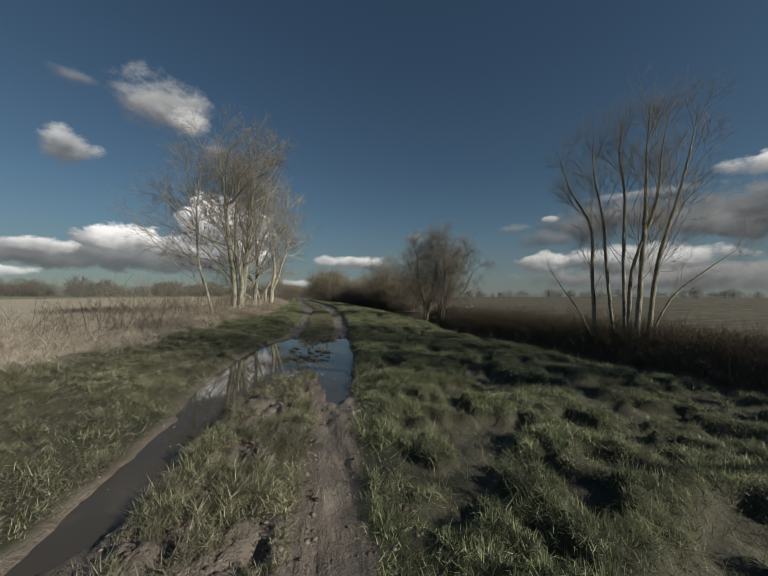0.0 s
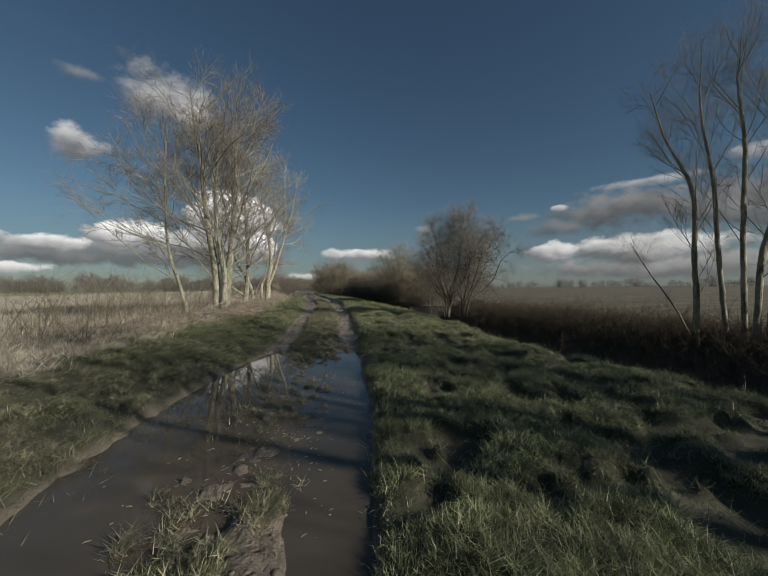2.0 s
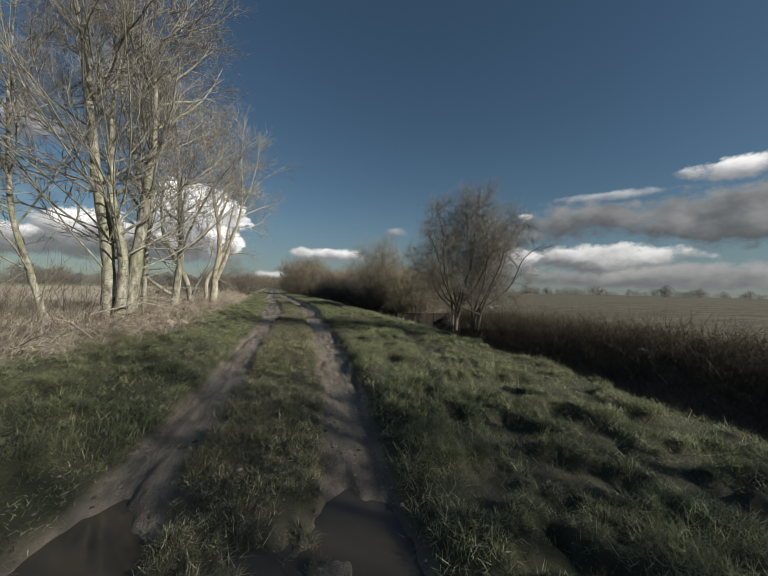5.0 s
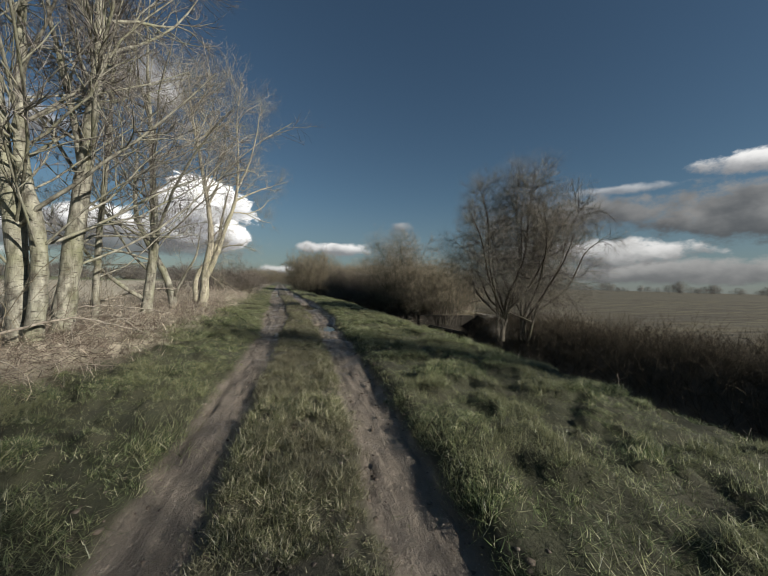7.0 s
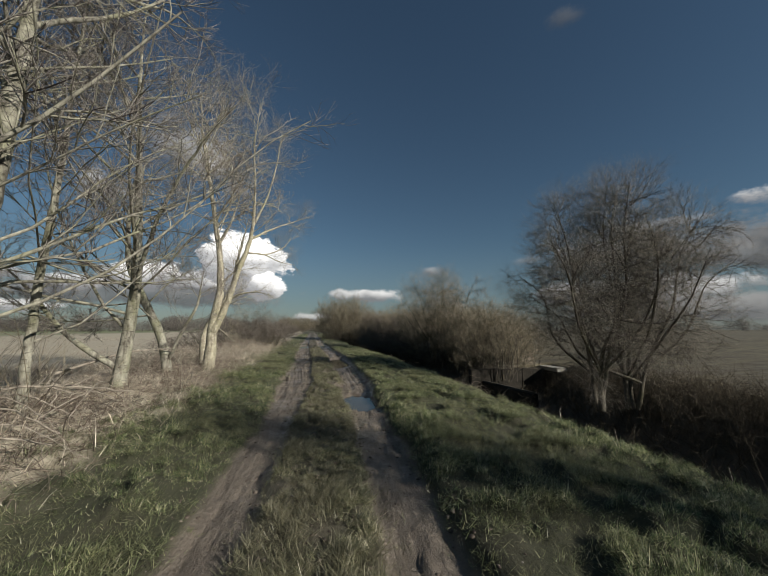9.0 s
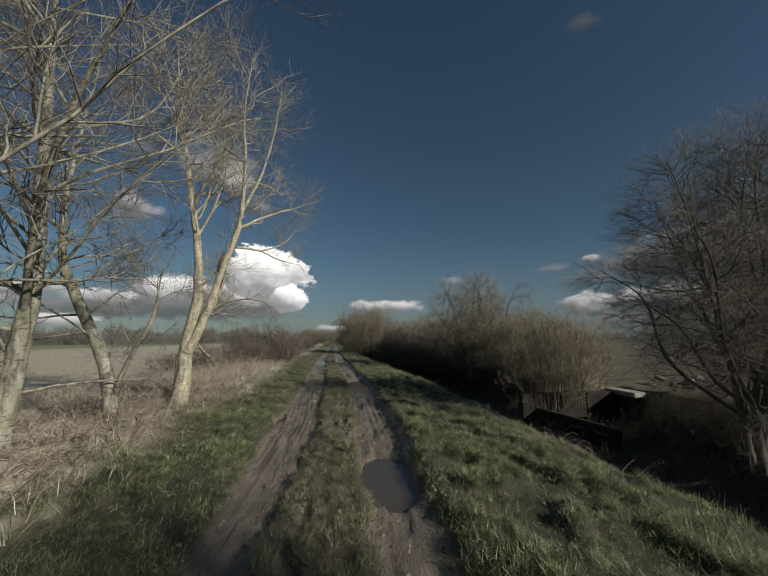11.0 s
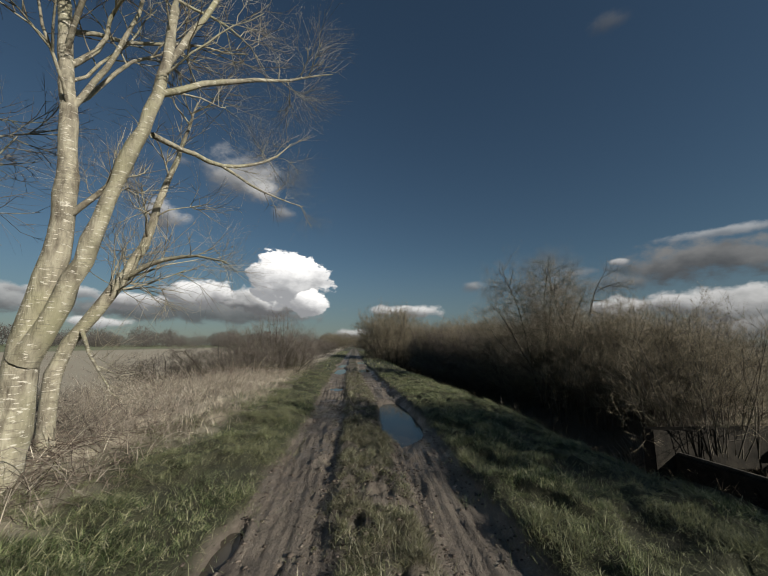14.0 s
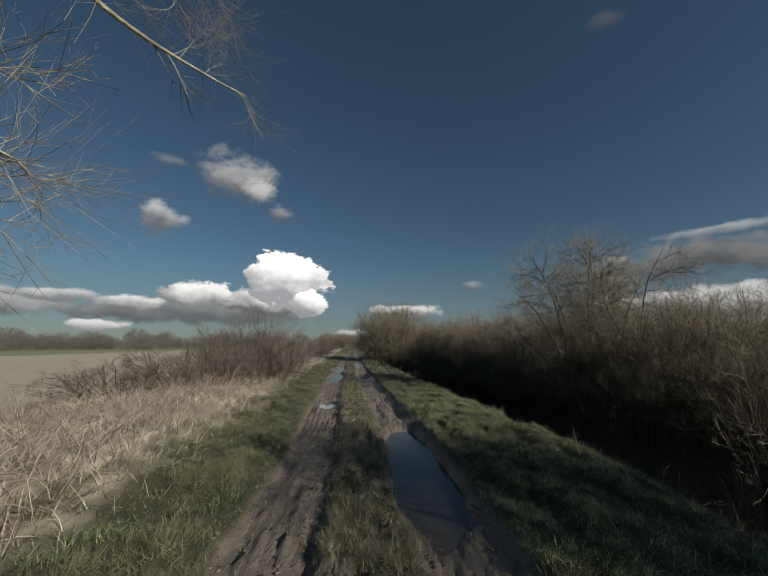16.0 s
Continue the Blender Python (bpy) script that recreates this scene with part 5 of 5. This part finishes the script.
def horizon_woods():
    """Rounded bare crowns and hedgerows, far out on both sides."""
    rng = np.random.default_rng(45)
    pieces, points = [], []

    def crowns(cx, cy, h, n):
        m = len(cx) * n
        c = np.repeat(np.stack([cx, cy], -1), n, 0)
        H = np.repeat(h, n)
        d = unit(rng.normal(size=(m, 3))) * (rng.random(m) ** 0.4)[:, None]
        p = np.stack([c[:, 0] + d[:, 0] * H * 0.52, c[:, 1] + d[:, 1] * H * 0.52, H * (0.48 + 0.50 * d[:, 2])], -1)
        q = p + unit(d + np.array([0, 0, 0.5]) + rng.normal(0, 0.5, (m, 3))) * (H * rng.uniform(0.08, 0.22, m))[:, None]
        R = np.stack([H * 0.012, H * 0.005], -1)
        V, T = cones(np.stack([p, q], 1), R)
        points.append((V, T))
        b = np.stack([cx, cy, np.full(len(cx), -0.6)], -1)
        t = np.stack([cx, cy, h * 0.8], -1)
        pieces.append(tubes(np.stack([b, t], 1), np.stack([h * 0.02, h * 0.008], -1), 4))

    def polar(az, dist):
        a = np.radians(az)
        return dist * np.sin(a), dist * np.cos(a)

    n = 120
    crowns(*polar(rng.uniform(-68, -1, n), rng.uniform(300, 420, n)), rng.uniform(7, 14, n), 420)
    n = 90
    crowns(*polar(rng.uniform(17, 80, n), rng.uniform(420, 560, n)), rng.uniform(6, 11, n), 260)
    n = 260
    crowns(*polar(rng.uniform(-72, -2, n), rng.uniform(270, 300, n)), rng.uniform(4, 8, n), 150)
    n = 150
    crowns(*polar(rng.uniform(15, 82, n), rng.uniform(380, 420, n)), rng.uniform(2.5, 5, n), 120)
    V, Q = join(pieces)
    W, T = join(points)
    stuff("distant_woods", np.concatenate([V, W]), Q, T + len(V), FAR_WOOD, "far leafless woods and hedgerows along the horizon", "woods")


left_row()
pale_tree()
first_clump = alder_clump(np.random.default_rng(17), "clump of tall leafless alders with dark stems in the ditch")
for ax, ay, turn, s in ((13.0, 2.6, 2.1, 1.1), (12.7, -0.2, 4.0, 1.25)):
    again = tagged(copy_thing(first_clump, Matrix.Identity(4)), "clump of leafless alders shading the verge")
    again.matrix_basis = sized(ax, ay, -0.8, turn, s, s, s)
big_shrub()
hedges()
horizon_woods()

# ---- culvert, rubble and small things ----
def rock(rng, size, squash=0.7, sub=1):
    bm = bmesh.new()
    bmesh.ops.create_icosphere(bm, subdivisions=sub, radius=size)
    k = rng.normal(size=3)
    for v in bm.verts:
        w = noise.noise(Vector(v.co) / size * 1.3 + Vector(k * 5))
        v.co = Vector((v.co.x * (1 + 0.45 * w), v.co.y * (1 + 0.4 * w), v.co.z * squash * (1 + 0.3 * w)))
    return bm


def box(x0, x1, y0, y1, z0, z1, bevel=0.02):
    bm = bmesh.new()
    bmesh.ops.create_cube(bm, size=1.0)
    for v in bm.verts:
        v.co = Vector(((x0 + x1) / 2 + v.co.x * (x1 - x0), (y0 + y1) / 2 + v.co.y * (y1 - y0), (z0 + z1) / 2 + v.co.z * (z1 - z0)))
    bmesh.ops.bevel(bm, geom=bm.edges[:], offset=bevel, segments=2, affect="EDGES")
    return bm


def culvert():
    root = tagged(empty("culvert", 10.9, 34.3, -2.2), "old brick culvert headwall crossing the ditch, its shade in the dark colour", "culvert")
    # these walls are coloured almost black in place of the inlet's shade
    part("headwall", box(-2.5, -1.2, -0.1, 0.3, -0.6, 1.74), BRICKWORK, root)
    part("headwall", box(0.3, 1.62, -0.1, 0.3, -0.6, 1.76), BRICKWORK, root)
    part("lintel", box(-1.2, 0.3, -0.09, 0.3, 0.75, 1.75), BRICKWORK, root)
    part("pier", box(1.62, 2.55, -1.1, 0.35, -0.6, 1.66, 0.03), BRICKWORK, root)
    part("slab", box(1.55, 3.2, -1.2, 0.5, 1.665, 1.85, 0.03), CONCRETE, root, "pale weathered slab")
    beam = box(-0.05, 0.05, -3.7, 0.0, 1.12, 1.19, 0.015)
    bmesh.ops.rotate(beam, cent=(0, 0, 0), matrix=Matrix.Rotation(radians(10), 3, "Z"), verts=beam.verts[:])
    bmesh.ops.translate(beam, vec=(-1.85, -0.1, 0), verts=beam.verts[:])
    part("ledge", beam, STAINED, root, "stained concrete ledge")
    kerb = box(-0.15, 0.15, -3.7, 0.0, -0.4, 1.115, 0.02)
    bmesh.ops.rotate(kerb, cent=(0, 0, 0), matrix=Matrix.Rotation(radians(10), 3, "Z"), verts=kerb.verts[:])
    bmesh.ops.translate(kerb, vec=(-1.85, -0.1, 0), verts=kerb.verts[:])
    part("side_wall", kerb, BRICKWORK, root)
    rng = np.random.default_rng(3)
    for i in range(16):
        r = tagged(part("rubble_stone", rock(rng, rng.uniform(0.08, 0.2), 0.65, 2), RUBBLE, None), "pale broken stone lying beside the culvert", "stone", "rubble by the culvert")
        x, y = rng.uniform(14.7, 16.4), rng.uniform(33.2, 34.8)
        r.location = (x, y, float(height(x, y)) + 0.06 + (0.25 if i % 3 == 0 else 0))
        r.rotation_euler = (0, 0, rng.uniform(0, 6))


def litter():
    rng = np.random.default_rng(9)
    # pebbles on the track
    kinds = [rock(rng, 0.016, 0.7) for _ in range(4)]
    meshes = []
    for bm in kinds:
        me = bpy.data.meshes.new("pebble")
        bm.to_mesh(me)
        bm.free()
        me.materials.append(STONE)
        meshes.append(me)
    n = 0
    while n < 130:
        y = rng.uniform(1.6, 36)
        x = float(track_x(y)) + rng.choice((-0.85, 0.85)) + rng.normal(0, 0.28)
        z = float(height(x, y))
        if float(pool_depth(np.array(x), np.array(y))) > 0.25:
            continue
        ob = new("pebble", meshes[n % 4])
        s = rng.uniform(0.2, 0.7)
        ob.matrix_basis = Matrix.Translation((x, y, z + 0.002 * s)) @ Matrix.Rotation(rng.uniform(0, 6), 4, "Z") @ Matrix.Diagonal((s, s, s, 1))
        tagged(ob, "small pale pebble pressed into the mud", "pebble", "pebbles on the track")
        n += 1
    # leaves and stalks afloat on the big puddle
    bm = bmesh.new()
    vs = [bm.verts.new(p) for p in ((-0.03, 0, 0), (-0.012, 0.014, 0.004), (0.014, 0.012, 0.006), (0.032, 0, 0.002), (0.012, -0.013, 0.007), (-0.014, -0.011, 0.003))]
    top = bm.faces.new(vs)
    ext = bmesh.ops.extrude_face_region(bm, geom=[top])
    for v in [g for g in ext["geom"] if isinstance(g, bmesh.types.BMVert)]:
        v.co.z += 0.002
    me = bpy.data.meshes.new("leaf")
    bm.to_mesh(me)
    bm.free()
    me.materials.append(LEAF)
    n = 0
    while n < 290:
        y = rng.uniform(3.2, 11.5)
        x = rng.uniform(-1.3, 1.9)
        if n > 110:
            y = rng.uniform(6.4, 10.2)
            x = float(track_x(y)) + rng.normal(0.25, 0.25)
        if float(pool_depth(np.array(x), np.array(y))) < 0.8 or float(height(x, y)) > BIG_POOL_Z:
            continue
        ob = new("floating_leaf", me)
        s = rng.uniform(0.25, 0.8)
        ob.matrix_basis = Matrix.Translation((x, y, BIG_POOL_Z + 0.001)) @ Euler((rng.normal(0, 0.12), rng.normal(0, 0.12), rng.uniform(0, 6))).to_matrix().to_4x4() @ Matrix.Diagonal((s, s * rng.uniform(0.5, 1), s, 1))
        tagged(ob, "small dead leaf floating on the brown puddle", "leaf", "leaves on the puddle")
        n += 1


def fallen_branch(name, points, r0, label, twiggy, seed):
    rng = np.random.default_rng(seed)
    pts = np.array(points, float)
    p, r = resample(pts, np.linspace(r0, r0 * 0.3, len(pts)), 0.12)
    p[1:-1] += rng.normal(0, 0.01, (len(p) - 2, 3))
    me = mesh_of(name, *tubes(p[None], r[None], 7))
    smooth_shade(me)
    ob = tagged(attach(name, me, DEADWOOD), label, "branch", "fallen branches under the trees")
    for sp, sr in zip(*sprout(rng, p[None], r[None], twiggy, (0.15, 1.0), (30, 70), (0.2, 0.7), r0 * 0.35, 4, 0.1, 0.15)):
        attach("side_branch", mesh_of("side_branch", *tubes(sp[None], sr[None], 4)), DEADWOOD, ob)


def on_ground(x, y, up):
    return (x, y, float(height(x, y)) + up)


def deadwood():
    rng = np.random.default_rng(13)
    fallen_branch("fallen_branch", [on_ground(-4.6, 25.2, 0.5), on_ground(-3.6, 26.0, 0.65), on_ground(-2.7, 27.4, 0.75)], 0.035, "long bleached fallen branch leaning on the brambles", 8, 1)
    fallen_branch("fallen_branch", [on_ground(-4.4, 22.0, 0.35), on_ground(-3.2, 22.3, 0.45), on_ground(-2.0, 23.1, 0.35)], 0.03, "grey fallen branch across the dead brambles", 9, 2)
    fallen_branch("fallen_branch", [on_ground(-3.4, 19.6, 0.2), on_ground(-2.6, 20.4, 0.4), on_ground(-1.7, 20.9, 0.25)], 0.026, "grey fallen branch across the dead brambles", 9, 3)
    for i in range(36):
        x, y = rng.uniform(-4.6, -1.9), rng.uniform(16.5, 28)
        a, l = rng.uniform(0, 6.28), rng.uniform(0.6, 1.5)
        q = (x + math.cos(a) * l, y + math.sin(a) * l)
        fallen_branch("fallen_branch", [on_ground(x, y, 0.1), on_ground((x + q[0]) / 2, (y + q[1]) / 2, 0.3 + 0.2 * rng.random()), on_ground(*q, 0.12)], rng.uniform(0.005, 0.014),
                      "thin dead branch caught in the brambles", 6, 20 + i)
    # dry stalks on the ditch's edge
    n = 60
    x, y = rng.normal(4.75, 0.13, n), rng.normal(25.6, 0.3, n)
    P, R = bent_stems(rng, x, y, rng.uniform(0.2, 0.6, n), rng.uniform(0.003, 0.006, n), 1.0, 5)
    V, Q = tubes(P, R, 3)
    stuff("stalk_heap", V, Q, None, STRAW, "heap of broken dry stalks on the ditch edge", "dry grass")
    x, y = scatter(rng, 500, 3.4, 7, 3, 46, lambda x, y: smooth(np.abs(x - crest_x(y)), 0.5, 0.1))
    P, R = bent_stems(rng, x, y, rng.uniform(0.15, 0.45, len(x)), rng.uniform(0.002, 0.004, len(x)), 0.5, 4)
    V, Q = tubes(P, R, 3)
    stuff("dry_stalks", V, Q, None, STRAW, "scattered dry stalks along the ditch edge", "dry grass")


culvert()
litter()
deadwood()
